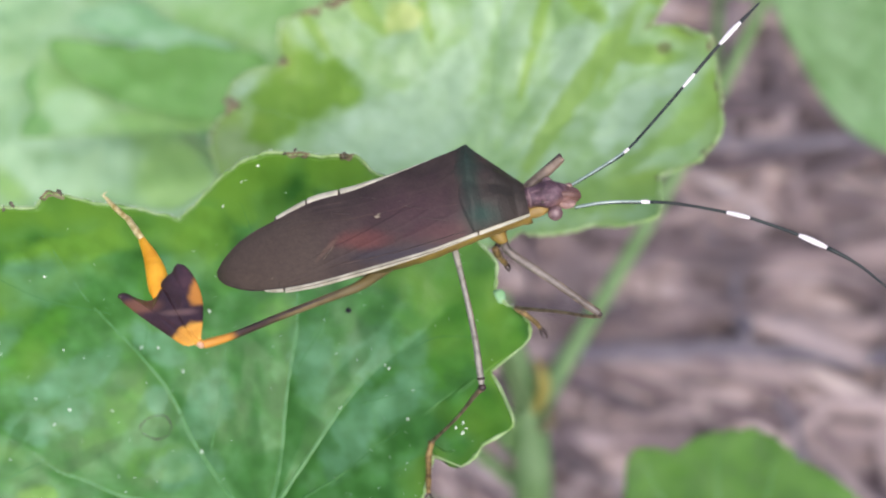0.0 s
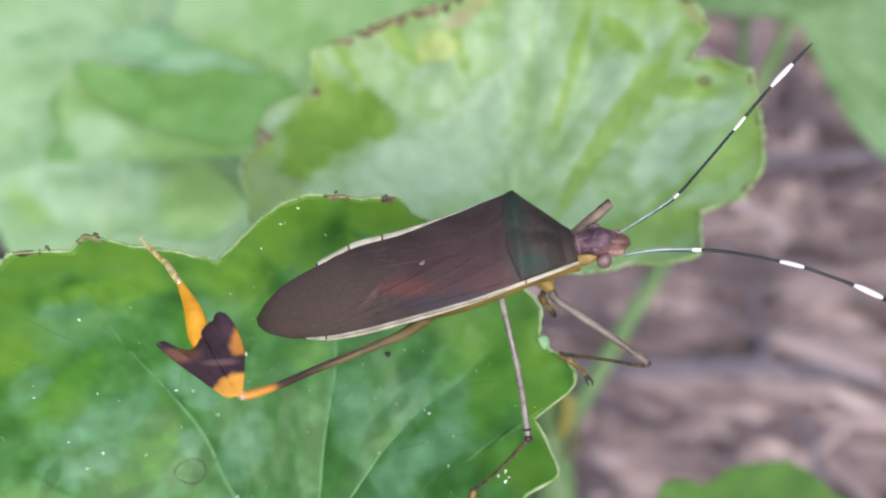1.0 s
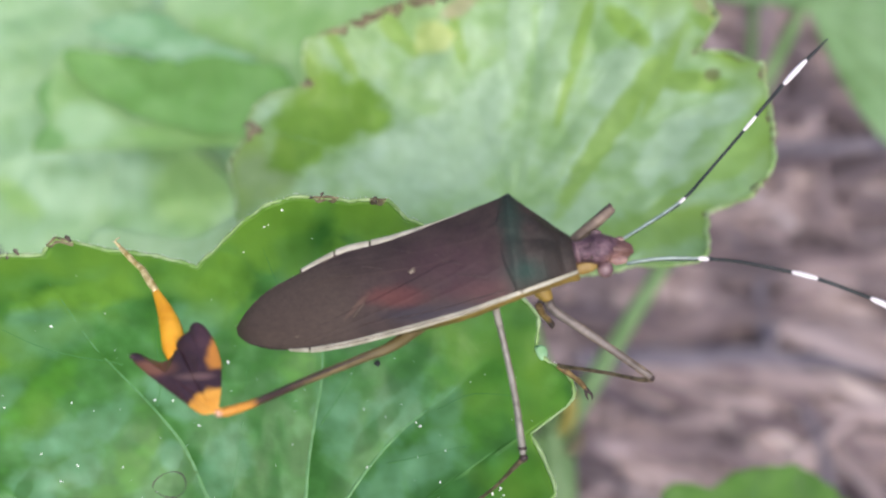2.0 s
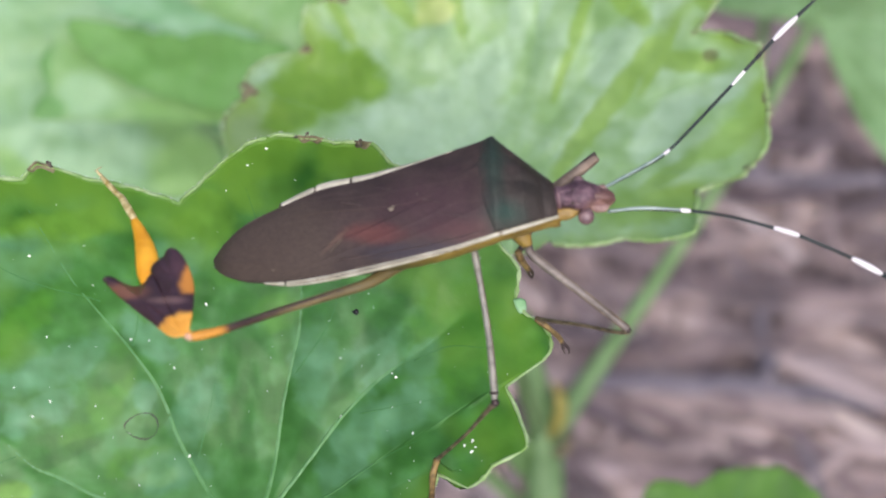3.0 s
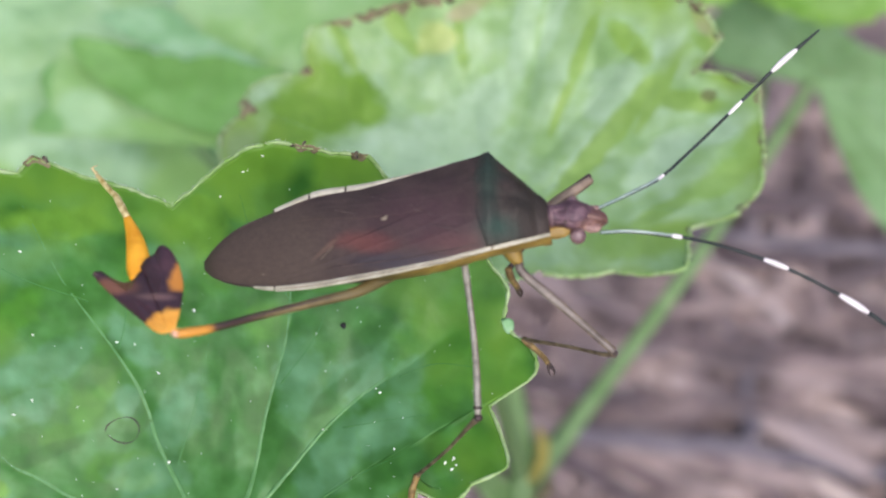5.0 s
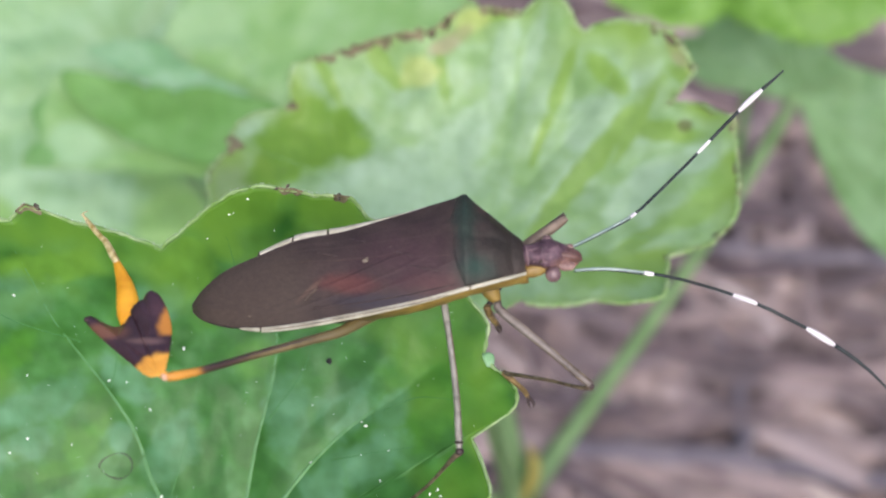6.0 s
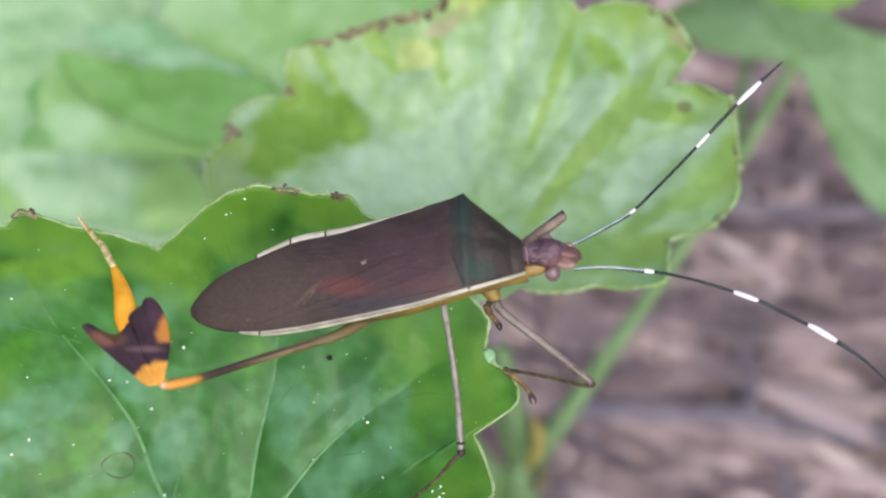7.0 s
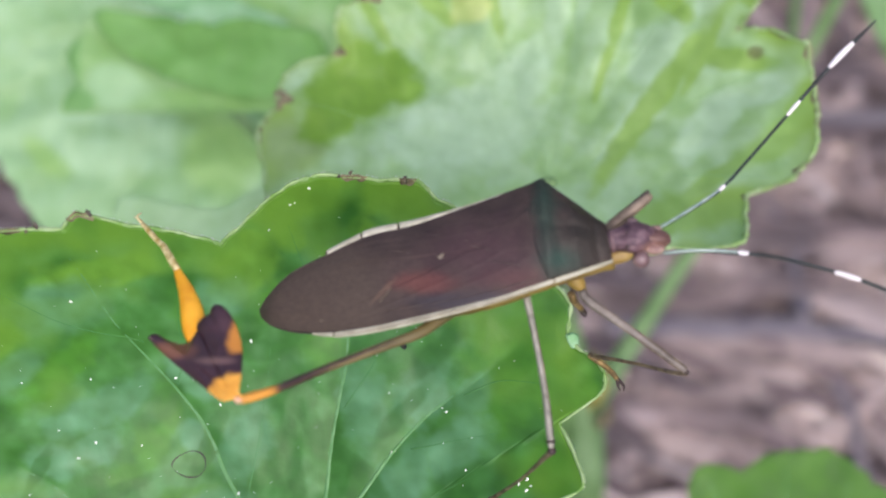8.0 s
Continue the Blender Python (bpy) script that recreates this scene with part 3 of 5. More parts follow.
# ---------------- leaves ----------------
class LeafShape:
    """A lobed blade: reach by angle, a bowed surface, folds along the rays. Local axes: right, up, towards the viewer; millimetres."""

    def __init__(self, reach, bow, folds=(0, 0, 0), quilt=0.15, teeth=(0, 0), seed=1, curl=0.0, pucker=0.0):
        self.reach = sorted((a % 360, r) for a, r in reach)
        self.bow, self.folds, self.quilt, self.teeth, self.seed, self.curl, self.pucker = bow, folds, quilt, teeth, seed, curl, pucker
        a = np.array([q[0] for q in self.reach])
        r = np.array([q[1] for q in self.reach])
        self.grooves, self.droop = None, None
        self.a, self.r = np.r_[a[-1] - 360, a, a[0] + 360], np.r_[r[-1], r, r[0]]

    def edge(self, deg):
        deg %= 360
        soft = np.mean([np.interp((deg + d) % 360, self.a, self.r) for d in (-0.12, 0, 0.12)])
        n, amp = self.teeth
        if n:
            w = deg / 360 * n + 0.7 * noise.noise(Vector((deg / 25, self.seed, 3)))
            soft += amp * (abs(math.sin(math.pi * w)) - 0.6) * (0.6 + 0.8 * abs(noise.noise(Vector((deg / 11, self.seed, 0)))))
        return float(soft)

    def place(self, deg, r):
        """The spot at an angle and reach; a drooping lobe slides round towards its neighbour."""
        if self.droop:
            a0, a1, a2, r0, amount = self.droop
            d = deg % 360
            share = 1.0 if a0 <= d <= a1 else max(0.0, (a2 - d) / (a2 - a1)) if d > a1 else 0.0
            deg -= amount * share * min(1.0, max(0.0, (r - r0) / 0.9))
        w = math.radians(deg)
        return math.cos(w) * r, math.sin(w) * r

    def sink(self, lines, depth, width):
        """Lets the blade dip along the given vein lines."""
        axis = np.arange(-32, 32.01, 0.25)
        gx, gy = np.meshgrid(axis, axis)
        best = np.full(gx.shape, 99.0)
        for line in lines:
            q = np.array(smooth_line(line, 4))[:, :2]
            for (x0, y0), (x1, y1) in zip(q, q[1:]):
                dx, dy = x1 - x0, y1 - y0
                t = np.clip(((gx - x0) * dx + (gy - y0) * dy) / max(dx * dx + dy * dy, 1e-9), 0, 1)
                best = np.minimum(best, np.hypot(gx - x0 - t * dx, gy - y0 - t * dy))
        self.grooves = depth * (1 - np.exp(-best / width)) - depth

    def height(self, x, y):
        sx, sy, a, b, c = self.bow
        r, deg = math.hypot(x, y), math.degrees(math.atan2(y, x))
        z = sx * x + sy * y + a * x * x + b * x * y + c * y * y
        n, amp, phase = self.folds
        v = r / max(self.edge(deg), 0.1)
        if n:
            z += amp * v * abs(math.sin(math.radians((deg + phase) * n / 2))) - amp * v * 0.6
        z += self.quilt * noise.noise(Vector((x / 3.0, y / 3.0, self.seed * 7.3))) + 0.5 * self.quilt * noise.noise(Vector((x / 1.2, y / 1.2, self.seed * 3.1)))
        if self.grooves is not None:
            i, j = (min(max((c + 32) * 4, 0), 255) for c in (x, y))
            a, b = int(i), int(j)
            p, q = i - a, j - b
            g = self.grooves
            z += float((g[b, a] * (1 - p) + g[b, a + 1] * p) * (1 - q) + (g[b + 1, a] * (1 - p) + g[b + 1, a + 1] * p) * q)
        z += self.pucker * noise.noise(Vector((x / 3.6, y / 3.6, self.seed * 1.7))) * min(1, v * 1.5) ** 2
        z += self.curl * max(0, v - 0.8) * 5 * noise.noise(Vector((deg / 14, self.seed, 9))) * 2
        return z

    def blade(self, turns=300, rings=44, thick=0.22):
        bm = bmesh.new()
        uv = bm.loops.layers.uv.new("reach")
        top, low = [], []
        reach = [self.edge(360 * k / turns) for k in range(turns)]
        for j in range(1, rings + 1):
            v = j / rings
            ra, rb = [], []
            for k in range(turns):
                x, y = self.place(360 * k / turns, reach[k] * v)
                z = self.height(x, y)
                ra.append(bm.verts.new((x * MM, y * MM, z * MM)))
                rb.append(bm.verts.new((x * MM, y * MM, (z - thick * (1 if j < rings else 0.55)) * MM)))
            top.append(ra), low.append(rb)
        z = self.height(0, 0)
        mid, under = bm.verts.new((0, 0, z * MM)), bm.verts.new((0, 0, (z - thick) * MM))

        def face(vs, uvs):
            f = bm.faces.new(vs)
            for loop, c in zip(f.loops, uvs):
                loop[uv].uv = c

        for side, centre, turn in ((top, mid, 1), (low, under, -1)):
            for k in range(turns):
                n = (k + 1) % turns
                u0, u1 = k / turns, (k + 1) / turns
                face([centre, side[0][k], side[0][n]][::turn], [(u0, 0), (u0, 1 / rings), (u1, 1 / rings)][::turn])
                for j in range(rings - 1):
                    v0, v1 = (j + 1) / rings, (j + 2) / rings
                    face([side[j][k], side[j + 1][k], side[j + 1][n], side[j][n]][::turn], [(u0, v0), (u0, v1), (u1, v1), (u1, v0)][::turn])
        for k in range(turns):
            n = (k + 1) % turns
            face([top[-1][k], low[-1][k], low[-1][n], top[-1][n]], [(k / turns, 1)] * 4)
        return bm

    def on(self, x, y, lift=0.0):
        return (x, y, self.height(x, y) + lift)

    def vein(self, points, r0, r1, lift=0.0):
        line = smooth_line(points, 8)
        radii = [r0 + (r1 - r0) * i / (len(line) - 1) for i in range(len(line))]
        rows = [(*self.on(q[0], q[1], lift - 0.4 * r), r) for q, r in zip(line, radii)]
        return tube(rows, 6, 1)

    def rim(self, a0, a1, radius, step=1.2, inset=0.05, ragged=0.0):
        rows, n = [], max(3, int((a1 - a0) / step))
        for i in range(n + 1):
            deg = a0 + (a1 - a0) * i / n
            x, y = self.place(deg, self.edge(deg) - inset)
            k = radius * (1 + ragged * noise.noise(Vector((deg * 1.3, self.seed, 4))) * 1.6)
            rows.append((*self.on(x, y, -0.04), k))
        return tube(rows, 6, 1)

    def shreds(self, a0, a1, size, seed):
        """A browned, curled strip along the edge between two angles, ragged outside and of uneven width."""
        bm, rows, n = bmesh.new(), [], max(12, int((a1 - a0) * 5))
        for i in range(n + 1):
            t = i / n
            d = a0 + (a1 - a0) * t
            fade = min(1, 5 * t, 5 * (1 - t)) ** 0.6
            wide = size * (1.0 + 1.4 * noise.noise(Vector((d * 0.35, seed, 0))) + 0.5 * noise.noise(Vector((d * 0.9, seed, 4))))
            wide = max(wide, 0.12 * size) * fade + 0.02
            tear = size * 0.8 * noise.noise(Vector((d * 0.55, seed, 8))) * fade
            w, top, low = math.radians(d), [], []
            for k in range(5):
                r = self.edge(d) - 1.5 * wide * (1 - k / 4) + (0.06 + tear) * k / 4
                roll = size * (0.5 * (k / 4) ** 2 * (1 + noise.noise(Vector((d * 0.8, seed, 12)))) + 0.25 * noise.noise(Vector((d * 2.2, k, seed))))
                x, y, z = self.on(math.cos(w) * r, math.sin(w) * r, 0.05 + roll)
                top.append(bm.verts.new((x * MM, y * MM, z * MM)))
                low.append(bm.verts.new((x * MM, y * MM, (z - 0.12) * MM)))
            rows.append(top + low[::-1])
        for a, b in zip(rows, rows[1:]):
            for k in range(10):
                bm.faces.new((a[k], a[(k + 1) % 10], b[(k + 1) % 10], b[k]))
        bm.faces.new(rows[0]), bm.faces.new(rows[-1][::-1])
        return bm

    def ray_vein(self, deg, reach=0.93, r0=0.22, r1=0.05, begin=0.0):
        w, out = math.radians(deg), []
        for i in range(5):
            v = begin + (reach - begin) * i / 4
            bend = math.radians(3.5 * math.sin(3.1 * v + deg))
            r = self.edge(deg) * v
            out.append((math.cos(w + bend * v) * r, math.sin(w + bend * v) * r))
        return self.vein(out, r0, r1, 0.0)


# ---------------- ground ----------------
def ground():
    near = np.linspace(-0.6, 0.6, 90)
    far = 0.6 * np.geomspace(1.06, 500.0, 26)
    line = np.r_[-far[::-1], near, far]
    bm = bmesh.new()
    grid = []
    for y in line:
        row = []
        for x in line:
            z = 0.0
            if abs(x) < 1.2 and abs(y) < 1.2:
                z = -0.006 + 0.010 * noise.noise(Vector((x * 18, y * 18, 2.0))) + 0.004 * noise.noise(Vector((x * 60, y * 60, 5.0)))
            row.append(bm.verts.new((x, y + 0.15, z)))
        grid.append(row)
    for j in range(len(line) - 1):
        for i in range(len(line) - 1):
            bm.faces.new((grid[j][i], grid[j][i + 1], grid[j + 1][i + 1], grid[j + 1][i]))
    ob = part("ground", bm, SOIL)
    tagged(ob, "dark brown soil under weathered straw mulch", "ground", kind="structure")


def straw(count=15000):
    """Loose bent blades and stalks of dry mulch."""
    rng = random.Random(7)
    verts, faces = [], []
    for i in range(count):
        x, y = (rng.gauss(0.07, 0.16), rng.gauss(0.17, 0.15)) if i % 11 < 4 else (rng.gauss(0.05, 0.55), rng.gauss(0.15, 0.55))
        z = rng.uniform(-0.004, 0.009)
        long, wide = rng.uniform(0.025, 0.10), rng.choice((0.0010, 0.0016, 0.0024, 0.0034, 0.0050)) * rng.uniform(0.8, 1.2)
        turn = rng.gauss(-0.35, 0.35) if rng.random() < 0.78 else rng.uniform(0, math.pi)
        lean, bend, roll = rng.gauss(0, 0.10), rng.gauss(0, 0.35), rng.gauss(0, 0.5)
        px, py, pz, base = x, y, z, len(verts)
        for k in range(5):
            t = k / 4
            w = turn + bend * (t - 0.5)
            taper = wide * (1 - 0.5 * abs(2 * t - 1) ** 3)
            sx, sy, sz = -math.sin(w) * math.cos(roll) * taper, math.cos(w) * math.cos(roll) * taper, math.sin(roll) * taper
            lift = 0.35 * taper
            verts += [(px - sx, py - sy, pz - sz), (px, py, pz + lift), (px + sx, py + sy, pz + sz), (px, py, pz - lift)]
            px, py, pz = px + math.cos(w) * long / 4, py + math.sin(w) * long / 4, pz + lean * long / 4
        for k in range(4):
            a, b = base + 4 * k, base + 4 * k + 4
            for q in range(4):
                n = (q + 1) % 4
                faces.append((a + q, a + n, b + n, b + q))
        faces.append((base, base + 3, base + 2, base + 1))
        faces.append((base + 16, base + 17, base + 18, base + 19))
    me = bpy.data.meshes.new("straw_mulch")
    me.from_pydata(verts, [], faces)
    me.materials.append(STRAW)
    tagged(new("straw_mulch", me), "weathered pinkish-brown straw mulch strewn over dark soil", "mulch", kind="stuff")


def twig(rows, label):
    """A knotty twig with a stub of a side shoot and paler broken ends."""
    rng = random.Random(len(rows) + int(rows[0][0]))
    out = []
    for i, q in enumerate(smooth_line(rows, 5)):
        out.append((q[0] + rng.gauss(0, 0.5), q[1] + rng.gauss(0, 0.5), q[2] + rng.gauss(0, 0.3), q[3] * rng.uniform(0.85, 1.15)))
    ob = part("twig", tube(out, 8, 2), TWIG)
    tagged(ob, label, "twig", "twigs on the mulch")
    for a, b in ((out[0], out[1]), (out[-1], out[-2])):
        way = [(p - q) / max(math.dist(a[:3], b[:3]), 0.1) for p, q in zip(a[:3], b[:3])]
        part("broken_end", rugged(tube([(*a[:3], a[3] * 0.95), (*[p + 1.2 * w for p, w in zip(a[:3], way)], a[3] * 0.7)], 8, 3), 0.8, 0.6), CHIP, ob, "paler broken end")
    x, y, z, r = out[len(out) // 3]
    part("side_stub", tube([(x, y, z, r * 0.6), (x + 3, y + 4, z + r, r * 0.5), (x + 5, y + 9, z + r + 1, r * 0.35)], 8, 3), TWIG, ob)


def stalk(rows):
    rng = random.Random(int(rows[0][0] * 7))
    out = [(q[0] + rng.gauss(0, 0.6), q[1] + rng.gauss(0, 0.6), q[2], q[3] * rng.uniform(0.5, 0.8)) for q in smooth_line(rows, 4)]
    tagged(part("straw_stalk", tube(out, 8, 2, flat=0.55), CHIP), "pale dry straw stalk lying on the mulch", "straw", "pale stalks on the mulch")


def chip(x, y, z, size, turn, seed):
    bm = pebble((0, 0, 0), size, seed, rough=0.25)
    tagged(part("wood_chip", bm, CHIP, local=pose(x * MM, y * MM, z * MM, 8, -6, turn)), "pale dry leaf chip lying on straw mulch", "chip", "chips on the mulch")


# ---------------- the plant ----------------
PLANT_FOOT = VIEW @ Vector((0.0175, -0.147, -0.500))


def geranium():
    plant = new("geranium_plant")
    plant.matrix_basis = Matrix.Translation((PLANT_FOOT.x, PLANT_FOOT.y, 0))
    tagged(plant, "soft green garden geranium with scalloped leaves, rooted in mulch", "plant")
    inside = plant.matrix_basis.inverted() @ VIEW

    def limb(name, rows, material=STEM, label="", parent=plant, local=inside):
        return part(name, tube(rows, 12, 8), material, parent, label, local)

    def leaf(shape, at, skin, label, **kw):
        return part("leaf", shape.blade(**kw), skin, plant, label, inside @ pose(at[0] * MM, at[1] * MM, at[2] * MM))

    # the leaf that carries the insect
    front = LeafShape(
        [(2, 12.6), (8, 10.4), (12, 10.9), (16, 11.4), (20.0, 12.0), (20.25, 13.1), (21, 13.9), (22.5, 14.6), (24, 15.1), (24.4, 16.0), (25.2, 17.2), (27.5, 17.6), (30.6, 17.7), (30.75, 18.6), (30.9, 20.3), (31.3, 20.9), (32, 21.2), (33.6, 21.5), (35.5, 21.6),
         (38, 21.2), (41, 21.2), (44, 22.7), (55, 23.4), (68, 23.9), (71, 24.6), (76, 24.1), (84, 24.0), (88, 23.4), (92, 22.4),
         (96, 21.3), (100, 20.5), (106, 22.0), (111, 23.2), (113, 24.0), (115, 24.9), (118, 24.5), (124, 26.3), (138, 25.5), (150, 27.0), (162, 24.5),
         (174, 26.5), (190, 22), (212, 20), (240, 18), (262, 13), (272, 4), (284, 4), (300, 13), (340, 15.2)],
        (0.392, -0.718, 0.0169, -0.0248, 0.0401), (0, 0, 0), 0.30, (90, 0.10), 1, 0.10)
    front.droop = (19.0, 27.0, 30.6, 11.9, 6.0)
    veins = [
        [(0, 0), (0.85, 2.5), (1.25, 4.3), (1.7, 7.2), (2.35, 10.1), (3.0, 12.8), (3.3, 16.5), (3.9, 20.5)],
        [(0, 0), (2.0, 2.5), (3.65, 4.55), (5.3, 6.65), (7.35, 8.75), (8.95, 9.95), (10.9, 11.35), (13.2, 13.2)],
        [(0, 0), (-2.3, 1.55), (-4.8, 5.3), (-6.05, 8.5), (-7.6, 11.2), (-10.3, 15.6), (-11.9, 20.5)],
        [(0, 0), (-5.0, 0.9), (-9.55, 1.95), (-12.1, 3.25), (-13.9, 4.1), (-15.2, 5.4), (-17.1, 7.0)],
        [(0, 0), (3.1, 1.65), (5.0, 2.65), (7.0, 4.0), (8.95, 5.15), (11.2, 6.2)],
    ]
    front.sink(veins[:4], 0.5, 0.9)
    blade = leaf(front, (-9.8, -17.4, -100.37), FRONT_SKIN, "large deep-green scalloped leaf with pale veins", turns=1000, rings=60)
    for k, v in enumerate(veins):
        part("vein", front.vein(v, 0.235 if k < 4 else 0.12, 0.035, -0.03), VEIN if k < 4 else FAINT_VEIN, blade)
    for v in ([(-7.4, 11.5), (-6.9, 13.3), (-6.7, 16.2), (-5.5, 18.6)], [(10.0, 10.3), (12.3, 11.2), (15.4, 11.0)], [(-14.9, 4.8), (-17.4, 4.0), (-20, 4.2)],
              [(2.6, 9.5), (5.0, 13.0), (6.0, 17.0)], [(-9.0, 14.4), (-13.0, 16.0), (-16.5, 19.0)], [(-3.6, 4.4), (-2.6, 8.4), (-1.6, 13.5)], [(6.6, 7.1), (8.8, 7.6), (12.8, 8.4)],
              [(3.3, 14.5), (1.2, 18.0), (0.4, 21.0)]):
        part("vein", front.vein(v, 0.06, 0.015, -0.012), FAINT_VEIN, blade)
    part("margin", front.rim(-60, 250, 0.10, 0.5, 0.03, 0.8), RIM, blade, "pale translucent rim")
    rng = random.Random(8)
    hairs = bmesh.new()
    for i in range(950):
        deg = rng.uniform(-5, 130)
        x, y, z = front.on(*front.place(deg, front.edge(deg)), -0.1)
        w = math.atan2(y, x)
        d = Vector((math.cos(w) + rng.gauss(0, 0.5), math.sin(w) + rng.gauss(0, 0.5), rng.gauss(0, 0.5))).normalized() * rng.uniform(0.07, 0.22)
        tube([(x, y, z, 0.020), (x + d.x, y + d.y, z + d.z, 0.008)], 3, 1, hairs)
    tagged(part("margin_hairs", hairs, HAIR, blade, "fine white fringe of hairs"), kind="stuff")
    for a0, a1, r in ((77.5, 81, 0.20), (71.2, 73.4, 0.22), (113.6, 116.6, 0.28), (121.5, 123.6, 0.2)):
        part("dry_edge", front.shreds(a0, a1, r, int(a0)), DRY, blade, "browned, dried leaf edge")

    # the crinkled leaf behind the head
    mid = LeafShape(
        [(-63, 5.5), (-45, 7.4), (-31, 9.3), (-25, 11.8), (-19, 13.7), (-6, 14.0), (-1, 17.3), (5, 19.1), (12, 19.9), (19, 20.6), (26, 21.5), (32, 20.3), (36.5, 18.7),
         (39, 21.7), (47, 22.4), (53, 21.9), (58, 21.2), (62, 20.3), (64, 19.2), (67, 19.7), (73, 21.3), (77, 20.8), (80, 19.5), (90, 19.9), (93, 20.3), (103, 18.6), (115, 19.5),
         (129, 20.7), (136.5, 22.0), (141, 21.2), (144, 19.9), (147, 20.5), (151, 22.2), (156, 22.8), (161, 22.2), (167, 23), (173, 22), (200, 19), (232, 14), (262, 6)],
        (0.150, -1.284, 0.0192, 0.0139, 0.0490), (0, 0, 0), 0.45, (64, 0.18), 2, 0.6, 1.1)
    mid.sink([[(0, 0), *[(math.cos(math.radians(d)) * r, math.sin(math.radians(d)) * r) for r in (6, 12, 19)]] for d in (2, 26, 50, 76, 104, 134, 160)], 0.35, 1.6)
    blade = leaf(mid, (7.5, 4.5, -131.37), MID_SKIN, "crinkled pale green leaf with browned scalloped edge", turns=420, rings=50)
    for deg in (2, 26, 50, 76, 104, 134, 160):
        part("vein", mid.ray_vein(deg, 0.9, 0.055, 0.02, 0.55), SOFT_VEIN, blade)
    part("margin", mid.rim(-60, 200, 0.17, 0.6, 0.04, 0.7), RIM, blade, "pale translucent rim")
    for a0, a1, r in ((93, 134, 0.42), (80, 91, 0.34), (143, 146, 0.34), (36, 41, 0.26), (9, 20, 0.16), (22, 34, 0.18), (-8, 3, 0.2), (157.5, 162.5, 0.55), (43, 54, 0.24), (163, 172, 0.14)):
        part("dry_edge", mid.shreds(a0, a1, r, int(a0) + 9), DRY, blade, "browned, dried leaf edge")

    # a leaf mostly hidden behind the front one
    hidden = LeafShape([(52, 15.5), (60, 13.4), (66, 12.0), (72, 10.6), (78, 10.0), (86, 10.0), (98, 10.6), (108, 11.8), (116, 12.5), (121, 11.6), (128, 9.0), (150, 8), (180, 9), (215, 8), (255, 9), (290, 8), (325, 10), (0, 11), (30, 13)],
                       (0.0, -0.1, 0.002, 0.0, 0.003), (0, 0, 0), 0.2, (0, 0), 12, 0.1)
    leaf(hidden, (-21.0, -6.0, -134), PALE_LOBE, "pale bluish-green leaf half hidden behind the front leaf", turns=200, rings=24)

    # leaves further back
    shade = LeafShape(
        [(180, 25.1), (177.5, 24.9), (175.4, 24.5), (172, 23.4), (169.7, 23.9), (166, 25.0), (164.2, 25.2), (158.5, 24.2), (156, 24.9), (153.4, 24.6), (152.6, 23.6), (150.8, 23.8), (147, 18.8), (144, 16.6), (140, 14.4), (133, 14.0), (126, 17), (116, 20), (100, 24), (84, 28),
         (70, 31), (58, 35), (48, 39), (41, 36), (36, 32), (20, 30), (5, 24), (355, 16), (345, 6), (300, 2), (230, 2), (195, 3), (187, 6.5), (183.6, 10.5), (182, 14.6), (181, 20.5)],
        (0.05, -0.25, 0.004, 0.0, 0.006), (0, 0, 0), 0.35, (0, 0), 3, 0.3)
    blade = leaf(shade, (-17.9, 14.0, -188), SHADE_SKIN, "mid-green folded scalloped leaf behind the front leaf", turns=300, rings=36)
    for deg in (165, 128, 85, 45):
        part("vein", shade.ray_vein(deg, 0.9, 0.09, 0.03, 0.3), SOFT_VEIN, blade)
    # Added lobe: its darker skin stands in for the shaded side of the fold.
    tucked = LeafShape(
        [(8, 15.0), (17, 10.5), (48, 4.5), (95, 3.9), (127, 5.9), (141, 8.6), (146, 10.4), (150, 11.3), (156, 10.8), (162, 9.2), (170, 7.4), (184, 5.0), (199, 3.7), (240, 2.9), (270, 3.0), (303, 4.4), (320, 7.4), (328, 9.6), (342, 13.5), (355, 16)],
        (-0.04, -0.18, 0.004, 0.0, 0.006), (0, 0, 0), 0.2, (0, 0), 9, 0.2)
    leaf(tucked, (-28.9, 19.5, -187.9), FOLD_SHADE_SKIN, "darker green lobe standing in for a shaded leaf fold", turns=200, rings=24)
    bluish = LeafShape(
        [(46, 1.9), (100, 3.0), (136, 4.8), (150, 6.4), (157, 7.4), (163, 8.6), (167, 9.1), (172.7, 8.0), (182, 5.4), (196, 3.6), (210, 2.5), (250, 2.4), (290, 3.2), (315, 5.2), (328, 8.5), (338, 11.5), (345, 10.0), (350, 6.0), (5, 3.0)],
        (-0.02, -0.11, 0.004, 0.0, 0.006), (0, 0, 0), 0.2, (0, 0), 10, 0.2)
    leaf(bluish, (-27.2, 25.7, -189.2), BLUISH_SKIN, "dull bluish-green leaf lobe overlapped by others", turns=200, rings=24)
    pale = LeafShape(
        [(0, 40), (20, 42), (45, 40), (70, 44), (95, 41), (120, 45), (145, 40), (165, 42), (180, 33), (195, 31), (210, 27), (217, 27.6), (227, 28.5), (240, 31), (255, 30), (275, 33), (300, 28), (330, 38)],
        (0.02, -0.15, 0.002, 0.0, 0.003), (7, 1.1, 0), 0.6, (60, 0.5), 4, 0.4)
    blade = leaf(pale, (-33.1, 27.2, -206), PALE_SKIN, "broad pale green geranium leaf", turns=300, rings=36)
    for deg in (210, 236, 262, 180, 150):
        part("vein", pale.ray_vein(deg, 0.9, 0.18, 0.05), SOFT_VEIN, blade)
